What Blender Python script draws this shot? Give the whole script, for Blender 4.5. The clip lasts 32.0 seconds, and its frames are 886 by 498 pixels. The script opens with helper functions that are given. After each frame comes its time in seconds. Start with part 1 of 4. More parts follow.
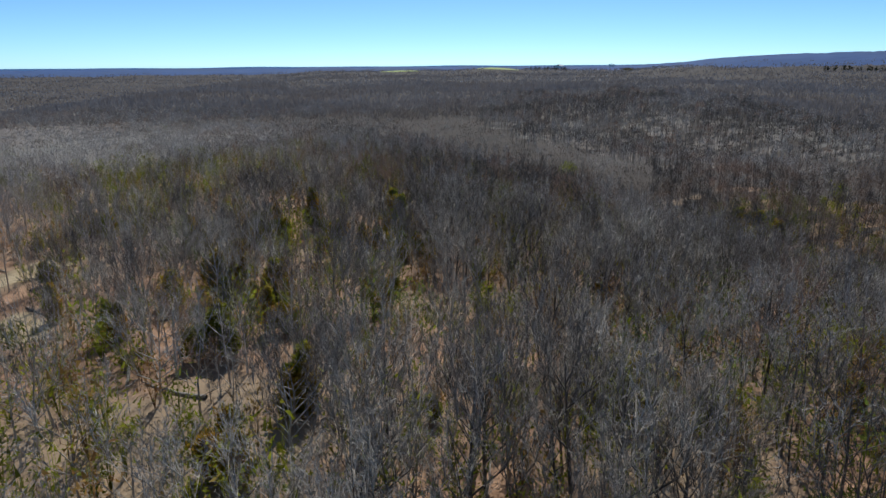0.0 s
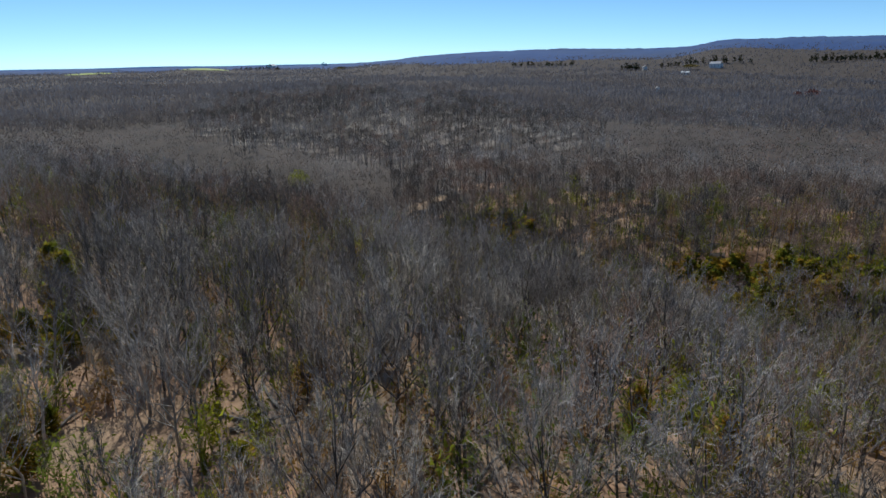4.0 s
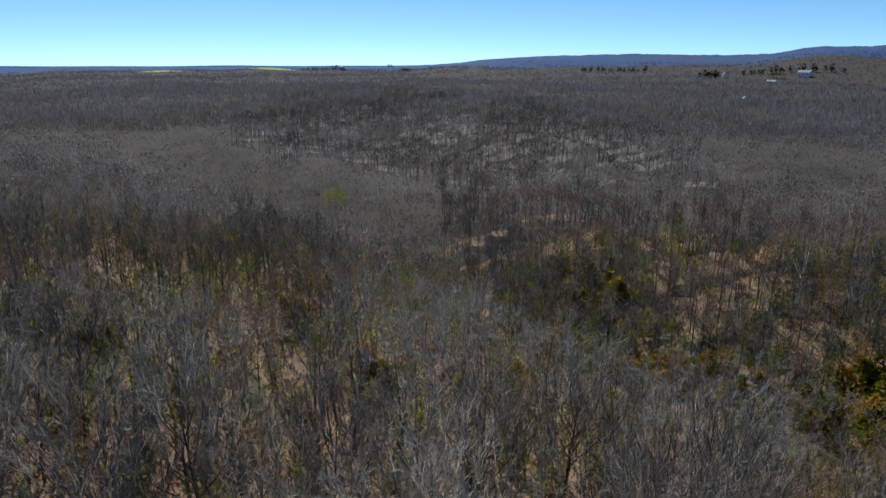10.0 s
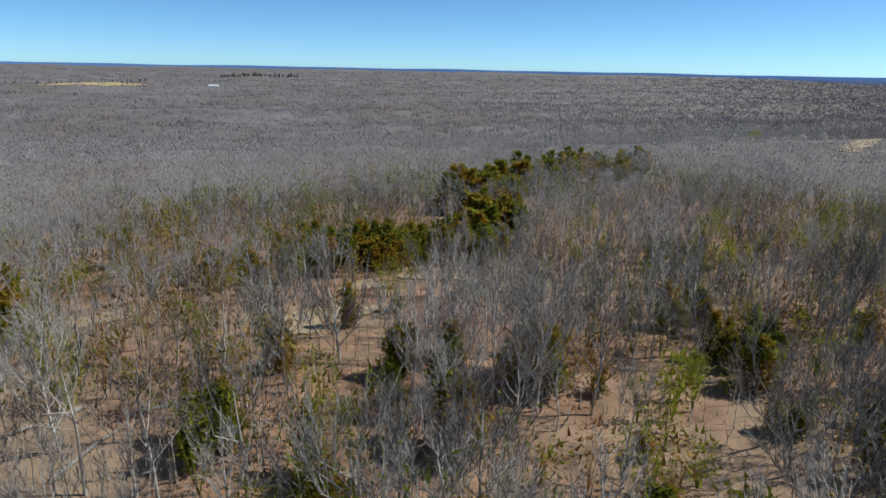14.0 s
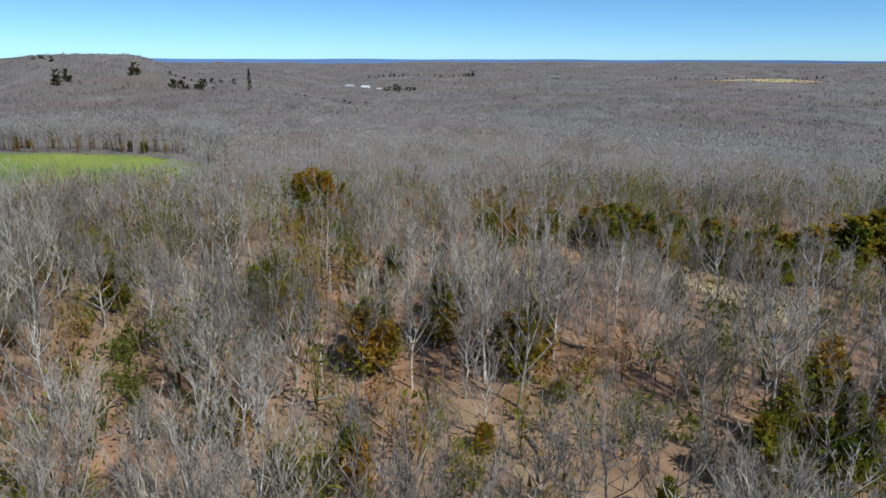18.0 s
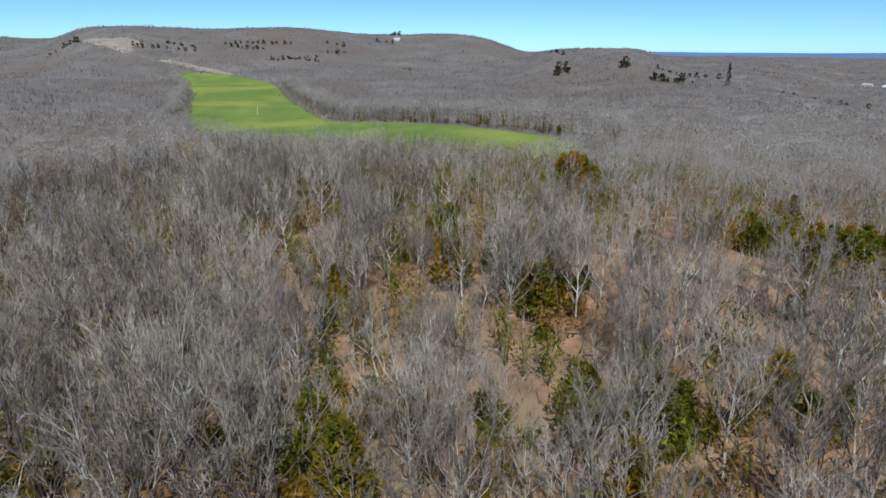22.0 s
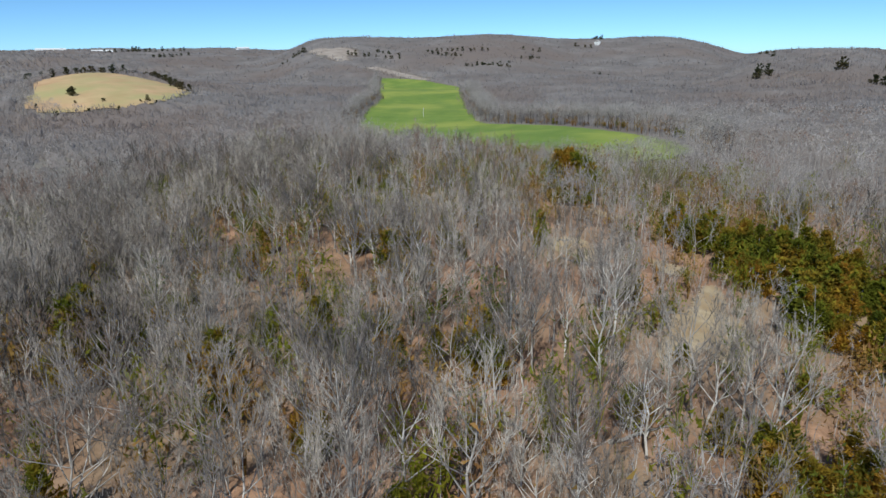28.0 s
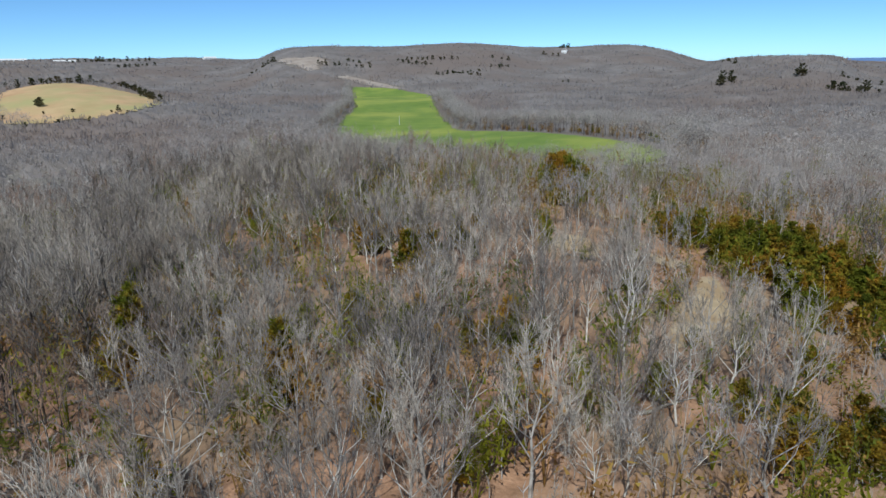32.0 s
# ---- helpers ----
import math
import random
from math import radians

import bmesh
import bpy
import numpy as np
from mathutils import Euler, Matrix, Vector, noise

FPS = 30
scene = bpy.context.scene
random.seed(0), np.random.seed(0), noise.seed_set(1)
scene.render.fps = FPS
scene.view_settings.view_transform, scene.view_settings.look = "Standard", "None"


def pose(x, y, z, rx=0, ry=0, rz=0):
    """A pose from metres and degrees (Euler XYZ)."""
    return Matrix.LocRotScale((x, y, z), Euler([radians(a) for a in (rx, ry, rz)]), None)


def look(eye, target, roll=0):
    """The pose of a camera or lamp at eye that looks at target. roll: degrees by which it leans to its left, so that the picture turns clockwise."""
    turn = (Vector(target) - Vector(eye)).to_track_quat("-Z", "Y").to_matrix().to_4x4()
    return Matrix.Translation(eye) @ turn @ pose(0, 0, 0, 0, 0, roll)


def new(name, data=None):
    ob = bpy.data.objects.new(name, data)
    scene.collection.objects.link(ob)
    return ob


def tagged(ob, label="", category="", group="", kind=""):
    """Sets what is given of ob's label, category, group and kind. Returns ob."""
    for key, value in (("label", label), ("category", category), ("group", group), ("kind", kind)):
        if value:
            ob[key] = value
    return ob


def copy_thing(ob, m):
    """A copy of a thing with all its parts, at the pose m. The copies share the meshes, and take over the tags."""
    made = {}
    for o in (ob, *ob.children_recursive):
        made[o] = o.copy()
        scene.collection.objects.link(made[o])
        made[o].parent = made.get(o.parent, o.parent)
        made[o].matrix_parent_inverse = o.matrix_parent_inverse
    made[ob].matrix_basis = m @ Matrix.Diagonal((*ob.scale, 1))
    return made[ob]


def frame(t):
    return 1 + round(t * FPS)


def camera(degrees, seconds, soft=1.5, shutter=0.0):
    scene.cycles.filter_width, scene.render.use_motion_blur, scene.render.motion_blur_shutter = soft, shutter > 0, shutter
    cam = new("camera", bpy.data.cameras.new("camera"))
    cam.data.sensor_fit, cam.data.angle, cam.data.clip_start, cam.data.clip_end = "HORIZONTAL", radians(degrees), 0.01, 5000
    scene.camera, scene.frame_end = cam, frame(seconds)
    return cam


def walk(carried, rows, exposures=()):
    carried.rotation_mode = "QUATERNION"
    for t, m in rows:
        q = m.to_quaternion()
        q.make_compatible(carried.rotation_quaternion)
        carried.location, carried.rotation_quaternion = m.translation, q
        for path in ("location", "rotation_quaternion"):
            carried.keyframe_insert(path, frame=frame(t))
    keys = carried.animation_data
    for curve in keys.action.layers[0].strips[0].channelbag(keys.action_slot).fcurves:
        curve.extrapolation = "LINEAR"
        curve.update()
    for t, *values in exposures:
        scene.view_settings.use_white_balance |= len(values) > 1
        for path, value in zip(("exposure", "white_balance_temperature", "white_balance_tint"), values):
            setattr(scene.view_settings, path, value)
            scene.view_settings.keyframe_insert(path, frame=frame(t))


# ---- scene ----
cam = camera(67.8, 32.0, soft=1.5)

# seconds, eye, heading (degrees, to the left of +y), pitch, roll of the flight
PATH = [
    (0, (-93.64, 103.59, 42.65), -131.42, -15.77, -0.39),
    (0.5, (-91.07, 101.14, 42.62), -131.49, -15.80, -0.36),
    (1, (-88.29, 98.46, 42.60), -131.49, -15.84, -0.35),
    (1.5, (-85.48, 95.76, 42.68), -131.47, -15.87, -0.40),
    (2, (-82.76, 92.95, 42.71), -136.40, -15.92, -0.54),
    (2.5, (-79.81, 89.22, 42.38), -144.85, -15.96, -0.83),
    (3, (-77.10, 85.14, 41.87), -153.00, -16.03, -0.86),
    (3.5, (-73.75, 81.46, 41.45), -154.97, -16.07, -1.05),
    (5.5, (-65.94, 65.84, 39.99), -155.08, -16.11, -0.83),
    (6, (-63.96, 62.13, 40.11), -155.18, -16.19, -0.69),
    (6.5, (-62.25, 58.39, 40.15), -155.16, -16.20, -0.67),
    (7, (-60.31, 54.47, 40.24), -155.23, -16.24, -0.62),
    (7.5, (-58.38, 50.22, 40.28), -155.26, -16.17, -0.51),
    (8, (-56.63, 46.54, 40.28), -155.27, -16.16, -0.43),
    (8.5, (-55.02, 43.08, 40.33), -155.27, -16.14, -0.36),
    (9, (-53.50, 39.70, 40.41), -155.28, -16.10, -0.30),
    (9.5, (-52.20, 36.85, 40.41), -155.31, -15.75, -0.25),
    (10, (-51.15, 35.31, 40.37), -149.72, -15.77, -0.05),
    (10.5, (-51.11, 34.52, 40.42), -142.64, -15.88, 0.23),
    (11, (-50.93, 34.48, 40.33), -142.69, -15.86, 0.24),
    (11.5, (-50.48, 34.57, 40.18), -139.97, -15.75, 0.37),
    (12, (-50.10, 34.59, 39.94), -127.10, -15.67, 0.60),
    (12.5, (-49.91, 34.59, 39.69), -109.12, -15.45, 0.79),
    (13, (-49.87, 34.44, 39.81), -91.33, -15.34, 1.04),
    (13.5, (-49.38, 34.10, 39.78), -73.04, -15.33, 1.28),
    (14, (-48.62, 32.67, 39.64), -54.54, -15.45, 1.08),
    (14.5, (-46.24, 30.14, 39.26), -38.19, -15.49, 0.70),
    (15, (-42.02, 26.54, 38.76), -26.02, -15.68, 0.44),
    (15.5, (-36.89, 22.98, 38.20), -16.91, -15.94, 0.30),
    (17.5, (-6.36, 1.70, 38.34), -5.61, -16.20, 0.11),
    (18, (-0.05, -0.01, 38.04), -0.11, -16.24, 0.15),
    (18.5, (6.03, -2.05, 37.91), 4.84, -16.25, 0.53),
    (19, (12.40, -3.89, 38.31), 9.79, -16.38, 0.23),
    (19.5, (18.61, -5.36, 38.49), 14.58, -16.42, 0.32),
    (20, (24.74, -6.40, 38.76), 19.29, -16.55, 0.49),
    (20.5, (31.21, -7.30, 39.21), 25.28, -16.66, 0.59),
    (21, (37.41, -7.58, 39.50), 31.89, -16.75, 0.26),
    (21.5, (43.30, -7.06, 39.65), 36.73, -16.83, 0.28),
    (22, (48.93, -5.29, 39.56), 41.29, -16.90, 0.21),
    (22.5, (54.60, -2.69, 39.45), 43.02, -16.96, 0.03),
    (23, (60.22, 0.21, 39.37), 43.57, -16.93, -0.16),
    (23.5, (65.80, 3.13, 39.42), 43.28, -16.92, -0.22),
    (24, (71.10, 6.46, 39.55), 43.05, -16.91, -0.24),
    (24.5, (76.55, 9.74, 39.44), 42.85, -16.90, -0.46),
    (26.5, (89.84, 19.49, 39.22), 53.51, -16.60, -0.89),
    (27, (90.44, 19.61, 39.10), 53.71, -16.60, -1.02),
    (27.5, (90.45, 19.69, 38.95), 55.31, -16.48, -0.90),
    (28, (90.41, 19.62, 38.82), 59.50, -16.37, -0.84),
    (28.5, (90.25, 19.64, 38.78), 59.49, -16.40, -0.90),
    (29, (90.24, 19.86, 38.75), 57.35, -16.45, -1.05),
    (29.5, (90.00, 19.70, 38.80), 56.58, -16.48, -1.09),
    (30, (89.97, 19.66, 38.84), 56.58, -16.32, -1.00),
    (30.5, (90.27, 19.09, 38.91), 56.50, -15.89, -0.96),
    (31, (90.73, 17.48, 38.87), 56.52, -15.78, -1.10),
    (31.5, (91.06, 14.71, 38.84), 56.65, -15.78, -1.12),
    (32, (91.28, 10.99, 38.88), 56.80, -15.72, -1.10),
]


def aim(eye, heading, pitch, roll):
    """The flying camera's pose from its heading, pitch and roll in degrees."""
    a, b = radians(heading), radians(pitch)
    ahead = Vector((-math.sin(a) * math.cos(b), math.cos(a) * math.cos(b), math.sin(b)))
    return look(eye, Vector(eye) + ahead * 2, roll)


EXPOSURES = [(0.0, -0.34, 6120, 5), (11.5, -0.36, 6150, 5), (15.0, -0.16, 6080, 4), (20.0, -0.24, 6090, 4), (24.0, -0.24, 6100, 4), (32.0, -0.25, 6020, 4)]
walk(cam, [(t, aim(eye, h, p, r)) for t, eye, h, p, r in PATH], EXPOSURES)

# ---- world and sun ----
SUN_AZIMUTH, SUN_ELEVATION = 135.0, 48.0      # degrees clockwise from +y; above the horizon

world = bpy.data.worlds.new("sky")
scene.world = world
world.use_nodes = True
wn = world.node_tree.nodes
sky = wn.new("ShaderNodeTexSky")
sky.sky_type, sky.sun_disc = "NISHITA", False
sky.sun_elevation, sky.sun_rotation = radians(SUN_ELEVATION), radians(SUN_AZIMUTH)
sky.altitude, sky.air_density, sky.dust_density, sky.ozone_density = 4000, 0.75, 4.0, 3.5
tint = wn.new("ShaderNodeMix")
tint.data_type, tint.blend_type = "RGBA", "MULTIPLY"
tint.inputs[0].default_value, tint.inputs[7].default_value = 1.0, (0.76, 0.95, 1.0, 1)
world.node_tree.links.new(sky.outputs[0], tint.inputs[6])
world.node_tree.links.new(tint.outputs[2], wn["Background"].inputs[0])
wn["Background"].inputs[1].default_value = 0.152

sun = new("sun", bpy.data.lights.new("sun", "SUN"))
sun.data.energy, sun.data.angle, sun.data.color = 4.8, radians(0.53), (1.0, 0.955, 0.895)
_a, _e = radians(SUN_AZIMUTH), radians(SUN_ELEVATION)
TO_SUN = Vector((math.sin(_a) * math.cos(_e), math.cos(_a) * math.cos(_e), math.sin(_e)))
sun.matrix_world = look(TO_SUN * 200, (0, 0, 0))

# ---- materials ----


def material(name, dark, light, scale=1.0, rough=0.9, fine=9.0, bump=0.3, third=None, third_scale=0.1, island=0.0, per_object=0.0, through_light=0.0):
    """A matt surface: two colours by fractal noise, a third by a broader noise, fine relief, and a change from piece to piece; thin growth lets some light through."""
    m = bpy.data.materials.new(name)
    m.use_nodes = True
    nt = m.node_tree
    n, link = nt.nodes, nt.links.new
    bsdf = n["Principled BSDF"]
    bsdf.inputs["Roughness"].default_value = rough
    bsdf.inputs["Specular IOR Level"].default_value = 0.2
    geo = n.new("ShaderNodeNewGeometry")

    def noise_at(s, detail):
        k = n.new("ShaderNodeTexNoise")
        k.inputs["Scale"].default_value, k.inputs["Detail"].default_value, k.inputs["Roughness"].default_value = s, detail, 0.62
        link(geo.outputs["Position"], k.inputs["Vector"])
        return k

    def mix(factor, a, b, kind="MIX"):
        k = n.new("ShaderNodeMix")
        k.data_type, k.blend_type = "RGBA", kind
        for source, place in ((factor, 0), (a, 6), (b, 7)):
            if isinstance(source, (float, int)):
                k.inputs[place].default_value = source
            elif isinstance(source, tuple):
                k.inputs[place].default_value = (*source, 1)
            else:
                link(source, k.inputs[place])
        return k.outputs[2]

    def spread(value, low, high, to_low=0.0, to_high=1.0):
        k = n.new("ShaderNodeMapRange")
        link(value, k.inputs[0])
        for i, v in enumerate((low, high, to_low, to_high)):
            k.inputs[i + 1].default_value = v
        return k.outputs[0]

    colour = mix(spread(noise_at(scale, 6).outputs[0], 0.32, 0.68), dark, light)
    grain = noise_at(scale * fine, 3)
    colour = mix(spread(grain.outputs[0], 0.3, 0.7, 0.0, 0.45), colour, dark)
    if third:
        colour = mix(spread(noise_at(third_scale, 4).outputs[0], 0.45, 0.62), colour, third)
    if island or per_object:
        tone = n.new("ShaderNodeHueSaturation")
        if island:
            source = geo.outputs["Random Per Island"]
        else:
            source = n.new("ShaderNodeObjectInfo").outputs["Random"]
        link(spread(source, 0, 1, 1 - (island or per_object), 1 + (island or per_object)), tone.inputs["Value"])
        link(spread(source, 0, 1, 0.49, 0.51), tone.inputs["Hue"])
        link(colour, tone.inputs["Color"])
        colour = tone.outputs[0]
    link(colour, bsdf.inputs["Base Color"])
    if through_light:
        thin, both = n.new("ShaderNodeBsdfTranslucent"), n.new("ShaderNodeMixShader")
        link(colour, thin.inputs["Color"])
        both.inputs[0].default_value = through_light
        link(bsdf.outputs[0], both.inputs[1])
        link(thin.outputs[0], both.inputs[2])
        link(both.outputs[0], n["Material Output"].inputs["Surface"])
    if bump:
        b = n.new("ShaderNodeBump")
        b.inputs["Strength"].default_value, b.inputs["Distance"].default_value = bump, 0.15
        link(grain.outputs[0], b.inputs["Height"])
        link(b.outputs[0], bsdf.inputs["Normal"])
    return m


M_LITTER = material("leaf_litter", (0.15, 0.083, 0.048), (0.57, 0.34, 0.21), 0.25, fine=12, third=(0.33, 0.235, 0.15), third_scale=0.03, bump=0.6)
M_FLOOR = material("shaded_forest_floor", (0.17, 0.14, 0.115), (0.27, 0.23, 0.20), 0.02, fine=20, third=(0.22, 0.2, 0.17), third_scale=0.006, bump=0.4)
# floor colour darkened for the shade of the dense twigs above it
M_SHADE_FLOOR = material("shade_dark_floor", (0.05, 0.041, 0.035), (0.10, 0.078, 0.062), 0.08, fine=20, third=(0.085, 0.066, 0.053), third_scale=0.045, bump=0.4)
M_BARK = material("grey_bark", (0.2, 0.18, 0.155), (0.78, 0.74, 0.69), 0.9, fine=8, per_object=0.35)
# the grey bark darkened for trunks that stand against the sun
M_BACKLIT_BARK = material("backlit_dark_bark", (0.05, 0.042, 0.036), (0.26, 0.225, 0.195), 0.9, fine=8, per_object=0.35)
M_TWIG = material("bare_twigs", (0.13, 0.108, 0.088), (0.52, 0.46, 0.40), 0.5, fine=6, bump=0, per_object=0.5)
M_STEMS = material("pale_stems", (0.24, 0.20, 0.165), (0.72, 0.66, 0.58), 0.2, fine=8, bump=0, island=0.3)
# the pale stems again, with their shade put into the colour
M_SHADE_STEMS = material("shade_dark_stems", (0.05, 0.042, 0.036), (0.22, 0.19, 0.165), 0.15, fine=8, bump=0, island=0.35)
WOODS = [material("grey_twigs", (0.25, 0.225, 0.205), (0.54, 0.495, 0.455), 0.13, fine=5, bump=0, island=0.2, through_light=0.1),
         material("brown_twigs", (0.15, 0.115, 0.09), (0.33, 0.25, 0.195), 0.13, fine=5, bump=0, third=(0.34, 0.22, 0.16), third_scale=0.03, island=0.2, through_light=0.1),
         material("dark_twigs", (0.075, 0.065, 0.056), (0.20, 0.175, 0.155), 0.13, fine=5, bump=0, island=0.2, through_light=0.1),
         material("olive_buds", (0.12, 0.115, 0.035), (0.29, 0.27, 0.09), 0.13, fine=5, bump=0, island=0.25)]
TONES = ("pale grey", "warm brown", "dark grey", "olive budding")
M_FAR = material("far_woodland_twigs", (0.24, 0.215, 0.20), (0.41, 0.375, 0.35), 0.012, fine=6, bump=0, third=(0.29, 0.24, 0.21), third_scale=0.004, island=0.15, through_light=0.35)
# far twigs again, with backlit shade and a little haze put into the colour
M_FAR_BACKLIT = material("backlit_far_twigs", (0.15, 0.142, 0.15), (0.26, 0.245, 0.25), 0.012, fine=6, bump=0, third=(0.19, 0.163, 0.15), third_scale=0.004, island=0.12, through_light=0.45)
# woods whose base colour carries the blue of the haze
M_HAZE_BLUE = material("hazed_far_woods", (0.038, 0.078, 0.20), (0.055, 0.11, 0.27), 0.004, fine=8, bump=0, third=(0.055, 0.088, 0.18), third_scale=0.002)
M_HAZE_RIM = material("glowing_haze_blue", (0.07, 0.11, 0.21), (0.10, 0.15, 0.27), 0.003, fine=4, bump=0)
# the strip glows a little, haze light given off by the surface itself
_rim = M_HAZE_RIM.node_tree.nodes["Principled BSDF"]
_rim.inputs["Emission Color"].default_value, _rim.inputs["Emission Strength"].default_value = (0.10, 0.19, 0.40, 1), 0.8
M_CEDAR = material("cedar_foliage", (0.08, 0.105, 0.012), (0.41, 0.41, 0.045), 0.35, fine=6, bump=0, third=(0.47, 0.27, 0.035), third_scale=0.2, island=0.35, through_light=0.6)
M_PINE = material("dark_far_evergreens", (0.022, 0.03, 0.014), (0.085, 0.09, 0.035), 0.2, fine=6, bump=0, third=(0.09, 0.07, 0.03), third_scale=0.03, island=0.3, through_light=0.15)
M_SHRUB = material("budding_shrub", (0.15, 0.16, 0.012), (0.45, 0.43, 0.045), 0.3, fine=5, bump=0, third=(0.14, 0.17, 0.03), third_scale=0.05, island=0.3, through_light=0.6)
M_RUSSET = material("clinging_dead_leaves", (0.20, 0.105, 0.03), (0.44, 0.25, 0.09), 0.3, fine=5, bump=0, third=(0.30, 0.20, 0.05), third_scale=0.05, island=0.3, through_light=0.3)
M_FIELD = material("green_crop", (0.14, 0.215, 0.04), (0.225, 0.30, 0.06), 0.05, fine=30, third=(0.30, 0.34, 0.07), third_scale=0.012, bump=0.2)
M_PASTURE = material("dry_pasture", (0.46, 0.29, 0.15), (0.64, 0.44, 0.25), 0.03, fine=30, third=(0.40, 0.36, 0.16), third_scale=0.006, bump=0.2)
M_STRAW = material("straw_grass", (0.36, 0.27, 0.16), (0.56, 0.45, 0.30), 0.4, fine=14, third=(0.38, 0.27, 0.15), third_scale=0.25, bump=0.5)
M_MEADOW = material("pale_meadow", (0.30, 0.34, 0.10), (0.42, 0.45, 0.18), 0.02, fine=20, bump=0.2)
M_YELLOW = material("yellow_buds", (0.26, 0.27, 0.04), (0.46, 0.45, 0.08), 0.4, fine=5, bump=0, island=0.3, through_light=0.35)
M_GOLD = material("golden_buds", (0.22, 0.16, 0.04), (0.40, 0.31, 0.10), 0.1, fine=5, bump=0, island=0.3)
M_RED = material("red_buds", (0.20, 0.085, 0.07), (0.33, 0.15, 0.12), 0.2, fine=5, bump=0, island=0.3)
M_EARTH = material("bare_quarry_earth", (0.27, 0.22, 0.18), (0.46, 0.40, 0.34), 0.05, fine=10, bump=0.5)
M_LOG = material("weathered_log", (0.16, 0.14, 0.12), (0.42, 0.39, 0.35), 2.0, fine=7, per_object=0.25)
M_WHITE = material("white_siding", (0.66, 0.66, 0.64), (0.82, 0.82, 0.80), 0.3, bump=0)
M_ROOF = material("grey_roof", (0.30, 0.30, 0.31), (0.55, 0.55, 0.56), 0.4, bump=0)
M_PANE = material("dark_pane", (0.03, 0.035, 0.04), (0.05, 0.055, 0.06), 1.0, rough=0.15, bump=0)

# ---- the lie of the land ----


def smooth(v, low, high):
    k = np.clip((v - low) / (high - low), 0, 1)
    return k * k * (3 - 2 * k)


def bell(x, y, cx, cy, wide, deep, turn=0.0):
    c, s = math.cos(radians(turn)), math.sin(radians(turn))
    u, v = (x - cx) * c + (y - cy) * s, -(x - cx) * s + (y - cy) * c
    return np.exp(-((u / wide) ** 2) - (v / deep) ** 2)


# far hills: heading of both ends, softness, how high they stand over the eye's level in degrees, crest distance, foot distance
HILLS = [
    (35.5, 71.5, 1.2, 1.3, 2000, 950),
    (50.0, 71.0, 0.8, 1.58, 2000, 950),
    (23.5, 34.0, 0.7, 0.35, 1500, 700),
    (70.0, 130.0, 2.0, 0.95, 2500, 1150),
    (-186.0, -152.5, 2.8, 0.72, 2600, 1300),
    (-230.0, -178.0, 1.0, 1.2, 2500, 1300),
]


def land(x, y):
    """Height of the bare ground."""
    x, y = np.asarray(x, float), np.asarray(y, float)
    z = 3.0 + 0 * x
    # the valley that runs past the first wood, with the far bank rising again
    d = (x - 23) * 0.4 + (y + 106) * 0.92 - 8
    along = (x - 23) * 0.92 - (y + 106) * 0.4
    deep = 13 + 7 * smooth(along, -30, 110)
    z += (-deep * np.exp(-(d / np.where(d > 0, 46, 33)) ** 2) - 6 * smooth(-d, -80, 60)) * (1 - 0.8 * smooth(along, 110, 330)) * (1 - smooth(-along, 300, 700))
    # the second hollow behind the far bank, and the wooded slope over it
    z += -14 * bell(x, y, 120, -255, 150, 50, -20) + 9 * bell(x, y, 265, -500, 230, 120, -25)
    # rise under the take-off wood
    z += 6 * bell(x, y, -35, 85, 75, 45) + 4 * bell(x, y, 60, 10, 70, 60)
    # gentle fall of the field, then the west hollow
    z += -9 * smooth(-x, 30, 400) - 4 * smooth(y, 110, 240) - 14 * bell(x, y, -330, 40, 150, 90, 15)
    # long fall to the plain in the north-east
    fall = smooth(x * 0.6 + y * 0.8, 220, 700) * smooth(x + 0.2 * y, -150, 150)
    r = np.hypot(x - 20, y - 40)
    z += -38 * fall + smooth(r, 1300, 4400) * (9 + 38 * fall)
    az = np.degrees(np.arctan2(-(x - 20), y - 40))
    for a0, a1, soft, el, crest, foot in HILLS:
        a = (az - (a0 + a1) / 2 + 180) % 360 - 180
        half = (a1 - a0) / 2
        side = 1 / (1 + np.exp(np.clip((np.abs(a) - half) / soft, -40, 40)))
        top = 39 - 11 + crest * math.tan(radians(el))
        up = smooth(r, foot, crest) * (1 - 0.6 * smooth(r, crest + 250, crest + 1200))
        z += side * up * np.maximum(top - z, 0)
    # rises under the far fields
    z += 16 * bell(x, y, 1830, -1890, 190, 120, -28) + 12 * bell(x, y, 1930, -1470, 110, 110, -28) + 14 * bell(x, y, 880, 1850, 210, 110, 8)
    # knolls
    z += smooth(r, 150, 600) * (2.5 * np.sin(x / 61 + 1.3) * np.sin(y / 53) + 3.5 * np.sin(x / 143 + y / 201) * np.sin(y / 127 - 0.6))
    z += 30 * bell(x, y, -960, 85, 210, 110) - 10 * bell(x, y, -560, 20, 160, 120)
    return z


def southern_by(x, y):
    """How far inside the valley and the woods beyond it, coloured as backlit, a place lies; below 0 it is outside."""
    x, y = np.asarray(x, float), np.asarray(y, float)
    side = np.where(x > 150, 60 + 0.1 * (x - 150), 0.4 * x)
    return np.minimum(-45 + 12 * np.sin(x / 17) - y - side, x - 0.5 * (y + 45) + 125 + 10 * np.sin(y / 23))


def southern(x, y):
    """How far a place shares in the backlit colouring of the south woods, 0 to 1; the change is gradual."""
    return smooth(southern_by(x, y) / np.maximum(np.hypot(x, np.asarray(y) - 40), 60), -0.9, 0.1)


# open hillsides where the stems and the fallen leaves show: middle, half sizes, turn
BANK = (-58, -116, 80, 28, -12)
